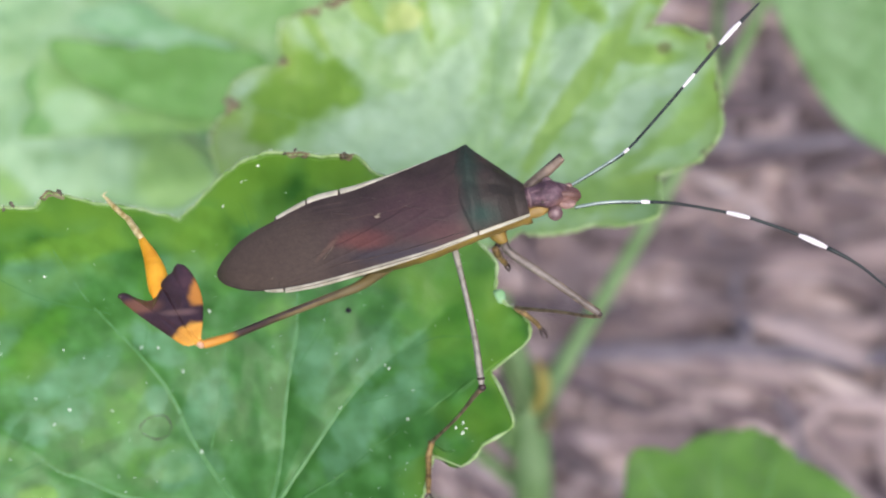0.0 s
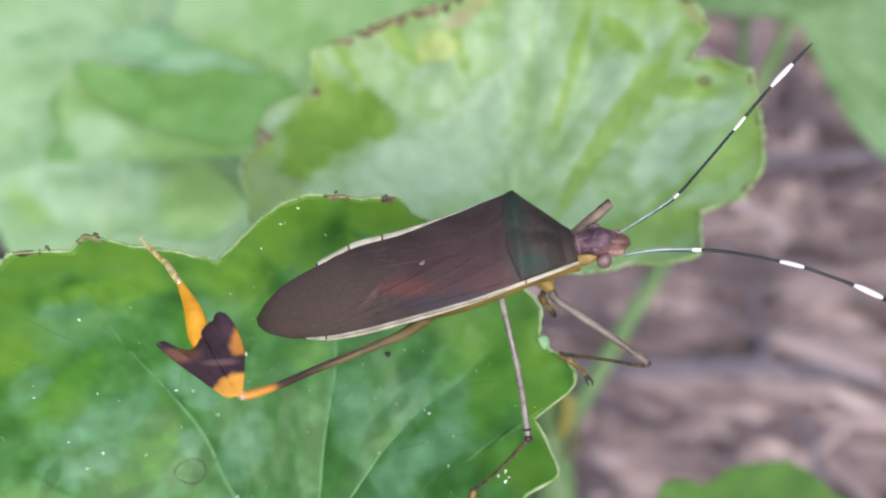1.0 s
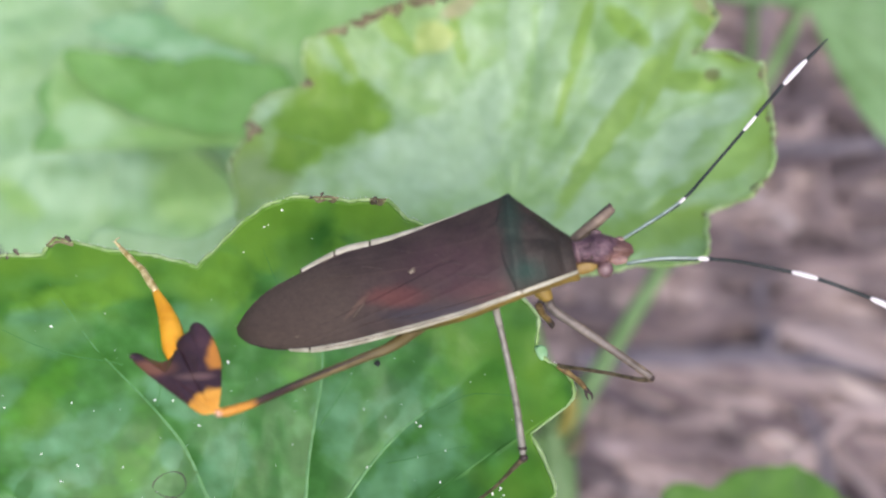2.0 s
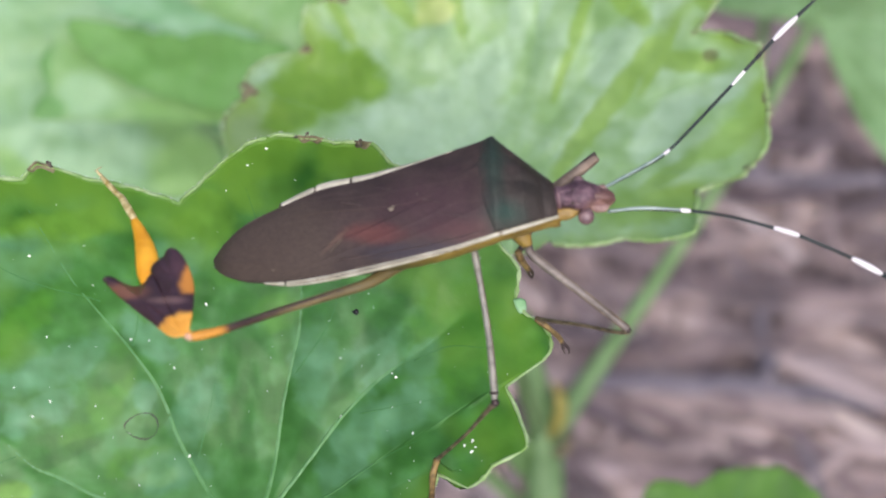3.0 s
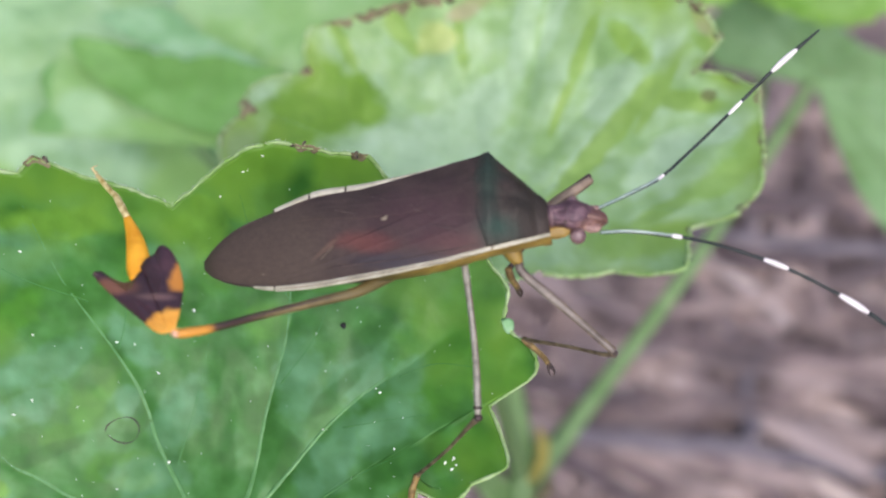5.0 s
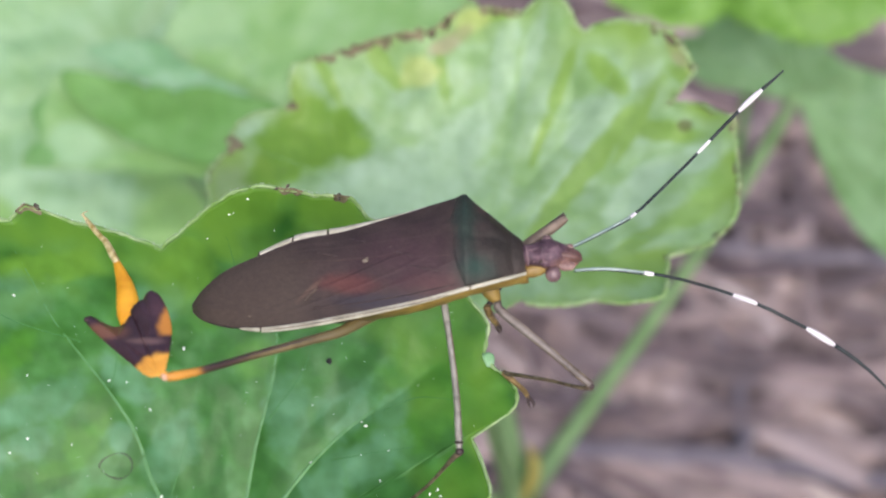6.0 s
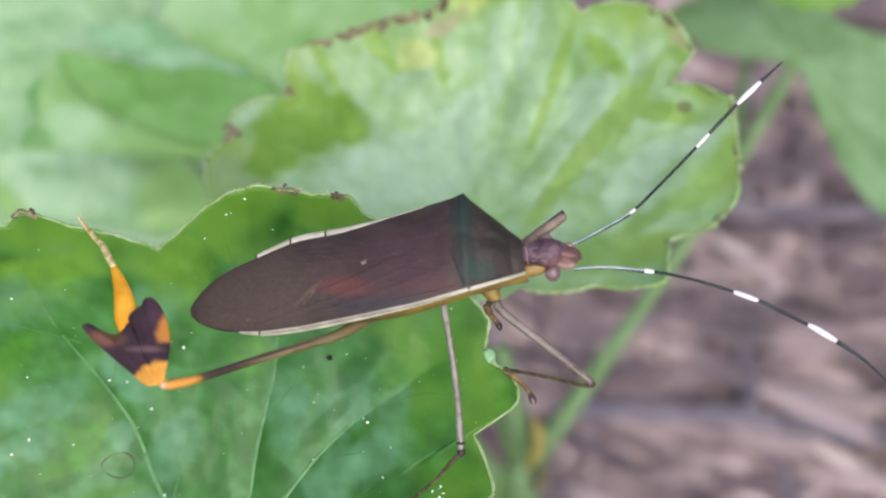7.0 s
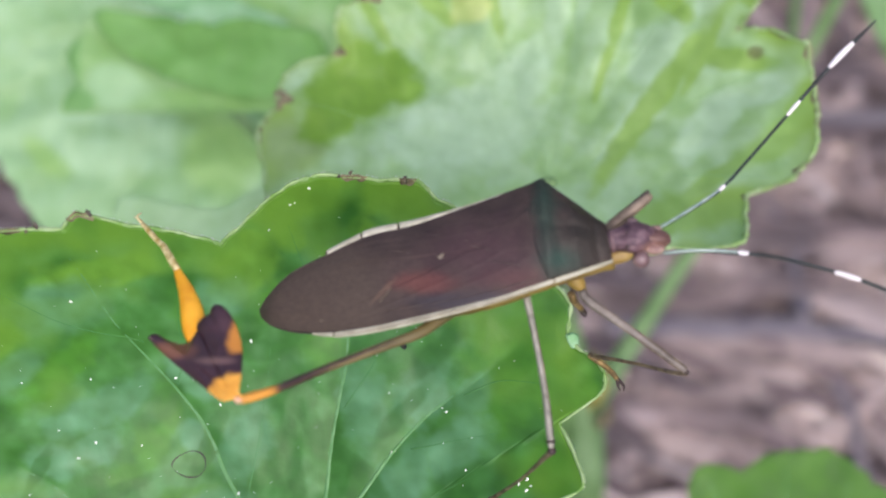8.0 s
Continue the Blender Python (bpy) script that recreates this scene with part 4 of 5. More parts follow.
    lime = LeafShape(
        [(197, 24), (206, 24.8), (215, 25.8), (224, 24.3), (236, 22.1), (247, 19.3), (253.7, 16.4), (264, 17.9), (281, 20.1), (297, 23.2), (308, 23.7), (315, 24.0), (322, 26.7), (345, 25),
         (5, 27), (30, 25), (60, 27), (85, 24), (92, 8), (100, 8), (110, 24), (140, 27), (170, 24)],
        (0.05, -0.15, 0.006, 0.0, 0.006), (10, 1.8, 0), 0.3, (46, 0.9), 5, 0.5)
    blade = leaf(lime, (50.8, 55.9, -236), LIME_SKIN, "bright lime-green scalloped leaf", turns=260, rings=30)
    for deg in (215, 236, 264, 285, 310):
        part("vein", lime.ray_vein(deg, 0.9, 0.15, 0.04), SOFT_VEIN, blade)
    cool = LeafShape(
        [(140, 20), (150, 19), (155, 21.5), (160, 22.5), (164, 21), (170, 18), (175, 16), (178, 10), (184, 5), (200, 2.6), (240, 1.8), (284, 2.0), (287.5, 8), (289.5, 14), (290.5, 19), (293.5, 25.5), (297, 29.5), (300.5, 33), (306, 35), (318, 31), (330, 34), (345, 30), (358, 26),
         (8, 18), (15, 13), (25, 10.5), (35, 9), (57, 8.6), (75, 10), (88, 14), (96, 19), (110, 21), (125, 18)],
        (0.05, 0.05, 0.004, 0.0, 0.004), (0, 0, 0), 0.4, (50, 0.3), 6, 0.3)
    blade = leaf(cool, (64.6, 32.7, -267.4), COOL_SKIN, "dull blue-green leaf on a long stalk", turns=300, rings=30)
    for deg in (345, 318, 300, 110, 160):
        part("vein", cool.ray_vein(deg, 0.9, 0.18, 0.05), SOFT_VEIN, blade)
    low = LeafShape(
        [(133, 17.2), (122, 20.8), (117, 20.8), (108, 18.6), (100, 19.7), (91, 19.6), (80, 19.8), (67, 18.2), (64, 17.5), (52, 17.6), (45, 17.7), (35, 17.9), (15, 19), (350, 17), (320, 19), (292, 16),
         (276, 4), (264, 4), (248, 16), (220, 19), (190, 17), (160, 19), (146, 16)],
        (0.05, 0.05, 0.006, 0.0, 0.006), (9, 0.9, 0), 0.25, (56, 0.3), 7, 0.3)
    blade = leaf(low, (34.5, -45.1, -178), LOW_SKIN, "small fresh green scalloped leaf low on the plant", turns=240, rings=26)
    for deg in (120, 95, 68, 42):
        part("vein", low.ray_vein(deg, 0.9, 0.2, 0.05), VEIN, blade)

    # stalks
    limb("stem", [(17.5, -147, -500, 4.2), (17.4, -100, -384, 3.6), (17.2, -60, -285, 3.2), (17.0, -44, -246, 3.0), (17.2, -31, -242, 2.6), (16.0, -22, -240, 1.8), (14.0, -12, -236, 1.2)], label="upright green main stalk")
    limb("petiole", [(18.0, -31, -244, 1.9), (29.0, -17, -249, 1.35), (40.7, -1.9, -255, 1.15), (52.9, 14.8, -262, 1.05), (61.2, 27.3, -266.5, 1.1), (64.6, 32.7, -268.0, 0.8)], label="long slim pale green leaf stalk")
    limb("petiole", [(-9.8, -17.4, -100.6, 0.7), (-9.0, -24, -118, 0.8), (0, -44, -185, 0.9), (16.8, -58, -278, 1.1)])
    limb("petiole", [(7.5, 4.5, -131.7, 0.6), (7.0, 1.0, -150, 0.7), (9.0, -9, -185, 0.8), (16.5, -30, -242, 1.0)])
    limb("petiole", [(-17.9, 14.0, -188.6, 0.7), (-14, 6, -205, 0.8), (0, -12, -225, 0.9), (16.0, -34, -243, 1.0)])
    limb("petiole", [(-27.2, 25.7, -189.9, 0.4), (-24, 18, -196, 0.5), (-12, 2, -210, 0.6), (16.4, -39, -245, 0.8)])
    limb("petiole", [(-28.9, 19.5, -188.6, 0.5), (-22, 10, -197, 0.6), (0, -14, -226, 0.7), (16.2, -37, -244, 0.8)])
    limb("petiole", [(-33.1, 27.2, -206.6, 0.8), (-28, 12, -222, 0.9), (-8, -18, -240, 1.0), (16.6, -44, -248, 1.1)])
    limb("petiole", [(50.8, 55.9, -236.6, 0.7), (55, 50, -262, 0.8), (58, 36, -276, 0.8), (53, 15.2, -263.0, 0.9)])
    limb("petiole", [(-21.0, -6.0, -134.6, 0.6), (-18.0, -14, -155, 0.7), (-4, -34, -205, 0.8), (16.9, -52, -266, 1.0)])
    limb("petiole", [(34.5, -45.1, -178.3, 0.7), (31, -52, -205, 0.8), (17.3, -62, -290, 1.0)])
    limb("stipule", [(17.8, -30.5, -240.5, 0.8), (19.2, -27.5, -238, 1.0), (19.4, -24.5, -237, 0.9), (18.6, -22.0, -237, 0.2)], STIPULE, "withered yellow stipule at the joint")
    limb("stipule", [(18.6, -33, -241, 0.6), (20.0, -31.5, -238, 1.0), (20.6, -29, -238, 0.2)], DRY, "dark withered stipule")
    return plant, front


# ---------------- the insect ----------------
STATIONS = [  # left margin, right margin, arch of the back, depth of the belly
    ((-10.48, -0.50, -3.1), (-10.42, -0.95, -3.0), 0.02, 0.05),
    ((-9.75, 0.45, -3.0), (-9.75, -1.38, -2.3), 0.20, 0.4),
    ((-8.55, 1.38, -2.8), (-8.35, -1.74, -1.7), 0.34, 0.8),
    ((-6.61, 2.26, -2.4), (-6.51, -1.74, -1.0), 0.46, 1.3),
    ((-4.43, 3.11, -2.0), (-4.35, -1.48, -0.3), 0.52, 1.9),
    ((-1.96, 3.58, -1.6), (-1.92, -1.01, 0.4), 0.55, 2.4),
    ((0.49, 4.30, -1.3), (0.48, -0.52, 1.0), 0.60, 2.7),
    ((2.62, 4.96, -1.0), (2.55, -0.06, 1.3), 0.75, 2.8),
    ((4.73, 5.60, -0.8), (4.76, 0.57, 1.5), 0.95, 2.7),
    ((6.25, 4.42, -0.7), (6.41, 0.99, 1.2), 0.95, 2.3),
    ((8.01, 2.98, -0.8), (8.10, 1.40, 0.6), 0.55, 1.6),
]


def section(s):
    """Left, right, arch, belly and the two directions at a place along the body, 0 at the tail to 10 at the neck."""
    flat = [np.r_[l, r, h, b] for l, r, h, b in STATIONS]
    i = min(int(s), 9)
    t = s - i
    p = [flat[max(i - 1, 0)], flat[i], flat[i + 1], flat[min(i + 2, 10)]]
    if i in (7, 8):  # a crisp corner at the shoulders
        q = p[1] * (1 - t) + p[2] * t
    else:
        q = 0.5 * (2 * p[1] + (p[2] - p[0]) * t + (2 * p[0] - 5 * p[1] + 4 * p[2] - p[3]) * t * t + (3 * p[1] - p[0] - 3 * p[2] + p[3]) * t ** 3)
    left, right = Vector(q[:3]), Vector(q[3:6])
    n = Vector((0.97, 0.13, 0.12)).cross(left - right)
    n = n.normalized() if n.length > 1e-6 else Vector((0, 0.4, 0.9))
    return left, right, q[6], q[7], n


def back_sheet(s0, s1, u0, u1, lift=0.0, thick=0.12, ns=180, nu=40, edge=None, rear=None, relief=None):
    """A piece of the back, from s0 to s1 along it and u0 (left) to u1 (right) across it.
    edge: narrows the piece along its length; rear: shapes its rear rim by u; relief: height added at s, u."""
    bm = bmesh.new()
    top, low = [], []
    for j in range(ns + 1):
        t = j / ns
        a, b = (u0, u1) if edge is None else edge(t)
        ra, rb = [], []
        for k in range(nu + 1):
            u = a + (b - a) * k / nu
            begin = s0 if rear is None else rear(u)
            s = begin + (s1 - begin) * t
            left, right, h, _, n = section(s)
            up = lift * (min(1, 3 * t - 0.25) if rear is None else min(1, 0.6 + 12 * t))
            p = left.lerp(right, u) + n * (h * (1 - abs(2 * u - 1) ** 2.4) + up + (relief(s, u) if relief else 0.0))
            ra.append(bm.verts.new(p * MM))
            rb.append(bm.verts.new((p - n * thick) * MM))
        top.append(ra), low.append(rb)
    for j in range(ns):
        for k in range(nu):
            bm.faces.new((top[j][k], top[j + 1][k], top[j + 1][k + 1], top[j][k + 1]))
            bm.faces.new((low[j][k], low[j][k + 1], low[j + 1][k + 1], low[j + 1][k]))
        for k in (0, nu):
            bm.faces.new((top[j][k], low[j][k], low[j + 1][k], top[j + 1][k]))
    for j in (0, ns):
        for k in range(nu):
            bm.faces.new((top[j][k], top[j][k + 1], low[j][k + 1], low[j][k]))
    for e in bm.edges:
        e.smooth = e.calc_face_angle(0) < 0.7
    return bm


def bell(x, at, width):
    return math.exp(-((x - at) / width) ** 2)


def shield_relief(s, u):
    """The thorax: a cross ridge between the shoulders, two low humps, a groove before the collar, fine wrinkles."""
    z = 0.13 * bell(s, 8.15, 0.22) - 0.10 * bell(s, 9.52, 0.09) + 0.06 * bell(s, 9.75, 0.12)
    z += 0.15 * bell(s, 9.05, 0.28) * (bell(u, 0.30, 0.13) + bell(u, 0.70, 0.13)) - 0.05 * bell(u, 0.5, 0.05) * (s < 9.4)
    return z + 0.035 * noise.noise(Vector((s * 5, u * 14, 1))) + 0.02 * noise.noise(Vector((s * 14, u * 40, 5)))


def wing_relief(s, u):
    """Leathery wing: low veins that run out towards the margin, and a fine unevenness."""
    d = abs(u - 0.5)
    z = 0.022 * bell(d, 0.05 + 0.075 * (8 - s), 0.016) + 0.018 * bell(d, 0.24 + 0.045 * (8 - s), 0.014)
    return z + 0.012 * noise.noise(Vector((s * 3, u * 9, 7)))


def membrane_relief(s, u):
    return 0.004 * math.sin(u * 46 + 3 * noise.noise(Vector((s * 0.8, u * 3, 2)))) * min(1, s / 2) + 0.05 * noise.noise(Vector((s * 0.9, u * 4, 3)))


def belly():
    bm = bmesh.new()
    rings = []
    for j in range(51):
        left, right, h, b, n = section(0.15 + 9.8 * j / 50)
        ring = []
        for k in range(19):
            w = math.pi * k / 18
            p = left.lerp(right, 0.5 - 0.485 * math.cos(w)) - n * (b * math.sin(w) ** 0.7 * (1 + 0.035 * math.sin(j * 2.6)) + 0.05)
            swell = max(0, math.sin(math.pi * min(1, max(0, (j / 5 - 3.2) / 6.4)))) * 0.62 * math.sin(w) * max(0, -math.cos(w))
            p += (right - left).normalized() * swell
            ring.append(bm.verts.new(p * MM))
        rings.append(ring)
    for a, b in zip(rings, rings[1:]):
        for k in range(18):
            bm.faces.new((a[k], a[k + 1], b[k + 1], b[k]))
        bm.faces.new((a[18], a[0], b[0], b[18]))
    bm.faces.new(rings[0]), bm.faces.new(rings[-1])
    return bm


def margin_plate(side, s0, s1, widths):
    """A flat, slightly domed border plate outside the wing; widths in millimetres from its rear to its front end."""
    bm, rows = bmesh.new(), []
    count = max(8, int((s1 - s0) * 22))
    for i in range(count + 1):
        t = i / count
        left, right, h, b, n = section(s0 + (s1 - s0) * t)
        edge, out = (left, (left - right).normalized()) if side == "left" else (right, (right - left).normalized())
        w = float(np.interp(t, np.linspace(0, 1, len(widths)), widths))
        top, low = [], []
        for k in range(6):
            off = -0.07 + (w + 0.07) * k / 5
            p = edge + out * off + n * (0.02 + 0.06 * math.sin(math.pi * k / 5) - 0.10 * max(off, 0))
            top.append(bm.verts.new(p * MM))
            low.append(bm.verts.new((p - n * (0.16 - 0.10 * k / 5)) * MM))
        rows.append(top + low[::-1])
    for a, b in zip(rows, rows[1:]):
        for k in range(12):
            bm.faces.new((a[k], a[(k + 1) % 12], b[(k + 1) % 12], b[k]))
    bm.faces.new(rows[0]), bm.faces.new(rows[-1][::-1])
    return bm


def edge_line(side, s0, s1, radius, out=0.0, lift=0.03):
    rows = []
    for i in range(60):
        t = i / 59
        left, right, h, b, n = section(s0 + (s1 - s0) * t)
        p = (left if side == "left" else right) + n * lift + (left - right).normalized() * (out if side == "left" else -out)
        rows.append((*p, radius * min(1, 6 * t + 0.3, 6 * (1 - t) + 0.3)))
    return tube(rows, 6, 1)


def stripe(rows, dx, dy, dz, radius, t0=0.0, t1=1.0):
    """A thin line along a limb, set off from its middle."""
    line = smooth_line([r[:3] for r in rows], 6)
    cut = line[int(t0 * (len(line) - 1)):int(t1 * (len(line) - 1)) + 1]
    return tube([(q[0] + dx, q[1] + dy, q[2] + dz, radius * (0.4 if i in (0, len(cut) - 1) else 1)) for i, q in enumerate(cut)], 6, 1)


def plate(points, thick, ridge=0.0):
    """A thin leafy plate from its outline (x, y, z in millimetres), with a rounded rim and a swollen middle."""
    bm = bmesh.new()
    line = smooth_line(points + [points[0]], 4)[:-1]
    c = sum((Vector(q) for q in line), Vector()) / len(line)
    rings = []
    for shrink, up in ((1.0, 0.0), (0.97, 0.5), (0.9, 0.85), (0.6, 1.0 + ridge), (0.25, 1.0 + 1.6 * ridge)):
        rings.append([c.lerp(Vector(q), shrink) + Vector((0, 0, up * thick / 2)) for q in line])
    for sign in (1, -1):
        vs = [[bm.verts.new(Vector((p.x, p.y, p.z if sign > 0 else 2 * (c.lerp(Vector(line[i]), s)).z - p.z)) * MM) for i, p in enumerate(r)]
              for r, s in zip(rings, (1.0, 0.97, 0.9, 0.6, 0.25))]
        hub = bm.verts.new((c + Vector((0, 0, sign * thick / 2 * (1 + 2 * ridge)))) * MM)
        for a, b in zip(vs, vs[1:]):
            for k in range(len(line)):
                n = (k + 1) % len(line)
                bm.faces.new((a[k], a[n], b[n], b[k]))
        for k in range(len(line)):
            bm.faces.new((vs[-1][k], vs[-1][(k + 1) % len(line)], hub))
    bmesh.ops.remove_doubles(bm, verts=bm.verts, dist=1e-6)
    return bm


def insect():
    bug = new("leaf_footed_bug")
    bug.matrix_basis = view(0, 0, -88)
    tagged(bug, "dark brown leaf-footed bug with cream margins standing on a leaf", "insect")

    def piece(name, bm, material, label="", parent=bug):
        return part(name, bm, material, parent, label)

    piece("abdomen", belly(), FLANK, "ochre-yellow underside and flank")
    piece("wing_membrane", back_sheet(0.0, 8.0, 0.0, 1.0, 0.0, relief=membrane_relief), SHELL, "smooth dark brown wing membrane")

    def widen(t):
        return (0.0, 0.18 + 0.30 * min(1, t * 1.6))

    piece("forewing", back_sheet(2.6, 8.0, 0, 0.5, 0.045, edge=widen, relief=wing_relief), SHELL, "plum-brown leathery forewing")
    piece("forewing", back_sheet(2.9, 8.0, 0.5, 1.0, 0.055, edge=lambda t: (0.82 - 0.30 * min(1, t * 1.6), 1.0), relief=wing_relief), SHELL, "plum-brown leathery forewing with a reddish patch")
    piece("scutellum", back_sheet(5.9, 8.1, 0.3, 0.7, 0.075, edge=lambda t: (0.5 - 0.24 * t, 0.5 + 0.24 * t)), SHELL, "triangular dark shield with a green gloss")
    piece("pronotum", back_sheet(7.7, 9.95, 0.0, 1.0, 0.13, 0.3, rear=lambda u: 7.70 + 0.9 * max(0, abs(u - 0.42) - 0.08) ** 1.6, relief=shield_relief), SHELL, "green-tinged dark thorax shield with angular shoulders")
    piece("shoulder_tooth", tube([(4.35, 5.25, -0.85, 0.26), (4.68, 5.48, -0.84, 0.20), (4.84, 5.64, -0.82, 0.08)], 10, 5), SHELL)
    for s0, s1, widths in ((2.97, 3.83, (0.24, 0.30, 0.34)), (3.87, 4.64, (0.38, 0.38, 0.36)), (4.68, 7.0, (0.38, 0.30, 0.16, 0.07, 0.03))):
        piece("margin", margin_plate("left", s0, s1, widths), CREAM, "cream body margin plate")
    for s0, s1, widths in ((2.45, 3.03, (0.08, 0.17, 0.22)), (3.07, 8.12, (0.27, 0.31, 0.32, 0.30, 0.25, 0.22, 0.20)), (8.16, 9.95, (0.21, 0.20, 0.18, 0.14))):
        piece("margin", margin_plate("right", s0, s1, widths), CREAM, "cream body margin plate")
    for side, s0, s1 in (("left", 1.2, 7.9), ("right", 1.2, 8.1), ("left", 8.02, 9.9)):
        piece("wing_edge" if s1 < 9 else "shield_edge", edge_line(side, s0, s1, 0.045, -0.03), LEG_DARK, "thin blackish rim")
    piece("margin_groove", edge_line("right", 3.1, 7.6, 0.028, 0.17, 0.055), SHIN, "thin brown line along the margin")
    for side, s, w in (("left", 2.97, 0.20), ("left", 3.85, 0.28), ("left", 4.66, 0.28), ("right", 3.05, 0.22), ("right", 8.14, 0.18)):
        left, right, h, b, n = section(s)
        p, out = (left, (left - right).normalized()) if side == "left" else (right, (right - left).normalized())
        q = p + out * w
        p, q = p + n * 0.06, q + n * 0.05
        piece("margin_mark", tube([(p.x, p.y, p.z, 0.07), (*((p + q) / 2), 0.05), (q.x - 0.03, q.y, q.z, 0.025)], 6, 2), LEG_DARK)

    grid = []
    for i in range(201):
        left, right, h, b, n = section(i / 20)
        grid += [left.lerp(right, k / 40) + n * h * (1 - abs(k / 20 - 1) ** 2.4) for k in range(41)]
    table = np.array(grid)

    def on_back(x, y):
        """The point of the back over x, y."""
        return Vector(table[np.argmin((table[:, 0] - x) ** 2 + (table[:, 1] - y) ** 2)])

    def crease(points, radius, material, label=""):
        rows = []
        for x, y in smooth_line(points, 5):
            p = on_back(x, y)
            rows.append((x, y, p.z + 0.055, radius))
        rows[0], rows[-1] = (*rows[0][:3], radius * 0.3), (*rows[-1][:3], radius * 0.3)
        piece("wing_crease", tube(rows, 6, 1), material, label)

    crease([(-3.3, 2.40), (-2.7, 2.30), (-2.1, 2.22)], 0.035, LEG_DARK)
    crease([(-1.75, 3.18), (-1.2, 3.10), (-0.6, 2.98)], 0.03, LEG_DARK)
    crease([(0.9, 2.48), (1.7, 2.28), (2.5, 2.05)], 0.03, LEG_DARK)
    crease([(1.6, 1.75), (2.6, 1.55), (3.4, 1.42)], 0.025, LEG_DARK)
    crease([(-3.45, -0.62), (-1.2, -0.35), (1.4, 0.10), (4.2, 0.72)], 0.03, LEG_DARK)
    crease([(-3.95, -0.22), (-3.6, 0.16), (-3.3, 0.50)], 0.028, SHIN, "pale scratch on the wing")
    for i, (x, y, k) in enumerate([(-0.72, 2.0, 0.15), (-0.5, 2.1, 0.08), (0.75, 2.75, 0.06), (-7.1, -1.1, 0.06)]):
        p = on_back(x, y)
        piece("fleck", pebble((p.x, p.y, p.z + 0.03), (k, k * 0.6, k * 0.4), i + 60), CRUMB, "tiny brown fleck on the wing")

    head = piece("head", rugged(tube([(7.6, 2.2, -0.25, 0.74), (8.1, 2.26, -0.2, 0.68), (8.5, 2.32, -0.15, 0.66), (8.95, 2.36, -0.15, 0.80), (9.4, 2.38, -0.22, 0.84), (9.8, 2.36, -0.32, 0.72), (10.3, 2.30, -0.45, 0.60), (10.8, 2.20, -0.62, 0.48), (11.05, 2.14, -0.72, 0.26)], 24, 7), 0.055, 2.4), HEAD, "plum head with pale ridges and blunt snout")
    piece("cheek", rugged(tube([(7.6, 1.45, -0.35, 0.44), (8.2, 1.5, -0.22, 0.42), (8.7, 1.56, -0.15, 0.40), (9.15, 1.66, -0.12, 0.22)], 14, 6), 0.06, 2.5), OCHRE, "ochre-yellow cheek", head)
    piece("snout_ridge", tube([(9.75, 2.42, 0.28, 0.10), (10.2, 2.36, 0.15, 0.20), (10.7, 2.24, -0.1, 0.22), (11.08, 2.14, -0.5, 0.16)], 10, 4), SNOUT_RED, "reddish-brown snout tip", head)
    piece("eye", ball((9.55, 1.32, 0.12), (0.44, 0.46, 0.42)), EYE, "bulging pinkish eye", head)
    piece("eye", ball((9.25, 3.10, -0.55), (0.36, 0.36, 0.36)), EYE, "bulging pinkish eye", head)
    piece("antenna_base", rugged(ball((10.42, 2.74, -0.45), (0.34, 0.27, 0.25)), 0.06, 4.0), SNOUT, "", head)
    piece("antenna_base", rugged(ball((10.30, 1.78, -0.05), (0.50, 0.30, 0.30)), 0.06, 4.0), SNOUT, "pale pink knob at the root of the antenna", head)
    for x, y, z in ((8.85, 2.72, 0.48), (8.85, 2.02, 0.52)):
        piece("ocellus", ball((x, y, z), (0.11, 0.11, 0.09), None, None, 2), LEG_DARK, "", head)
    for rows in ([(8.2, 2.62, 0.38, 0.05), (8.6, 2.66, 0.42, 0.07), (9.2, 2.72, 0.48, 0.09), (9.7, 2.66, 0.32, 0.05)], [(8.4, 1.98, 0.36, 0.05), (9.0, 2.00, 0.52, 0.08), (9.6, 1.98, 0.36, 0.05)],
                 [(8.05, 2.9, 0.12, 0.07), (8.12, 2.3, 0.46, 0.10), (8.15, 1.75, 0.30, 0.07)]):
        piece("head_ridge", rugged(tube(rows, 8, 4), 0.03, 6.0), RIDGE, "pinkish ridge", head)

    # antennae: a grey-green first joint, then dark joints with white bands
    upper = [(10.63, 2.82, -0.6), (12.05, 3.53, -1.0), (14.09, 4.63, -1.8), (15.37, 5.75, -2.3), (16.9, 7.25, -2.65), (18.24, 8.62, -2.76), (19.5, 9.95, -2.65), (20.75, 11.22, -2.4), (22.6, 12.92, -2.2)]
    lower = [(10.73, 1.54, -0.2), (12.51, 1.65, 0.0), (14.78, 1.45, 0.12), (16.8, 1.1, 0.4), (19.96, 0.16, 0.79), (22.0, -0.70, 0.8), (24.11, -1.77, 0.7), (26.5, -3.3, 0.6), (28.5, -5.2, 0.5)]
    bands_up = [(0.00, 0.245, ANT_GREEN, 0.085), (0.24, 0.275, WHITE, 0.11), (0.27, 0.585, ANT_DARK, 0.085), (0.58, 0.655, WHITE, 0.105), (0.65, 0.79, ANT_DARK, 0.10), (0.785, 0.905, WHITE, 0.165), (0.90, 1.0, ANT_DARK, 0.12)]
    bands_low = [(0.00, 0.195, ANT_GREEN, 0.095), (0.19, 0.225, WHITE, 0.13), (0.22, 0.445, ANT_DARK, 0.09), (0.44, 0.52, WHITE, 0.14), (0.515, 0.67, ANT_DARK, 0.10), (0.665, 0.765, WHITE, 0.18), (0.76, 1.0, ANT_DARK, 0.13)]
    antennae = []
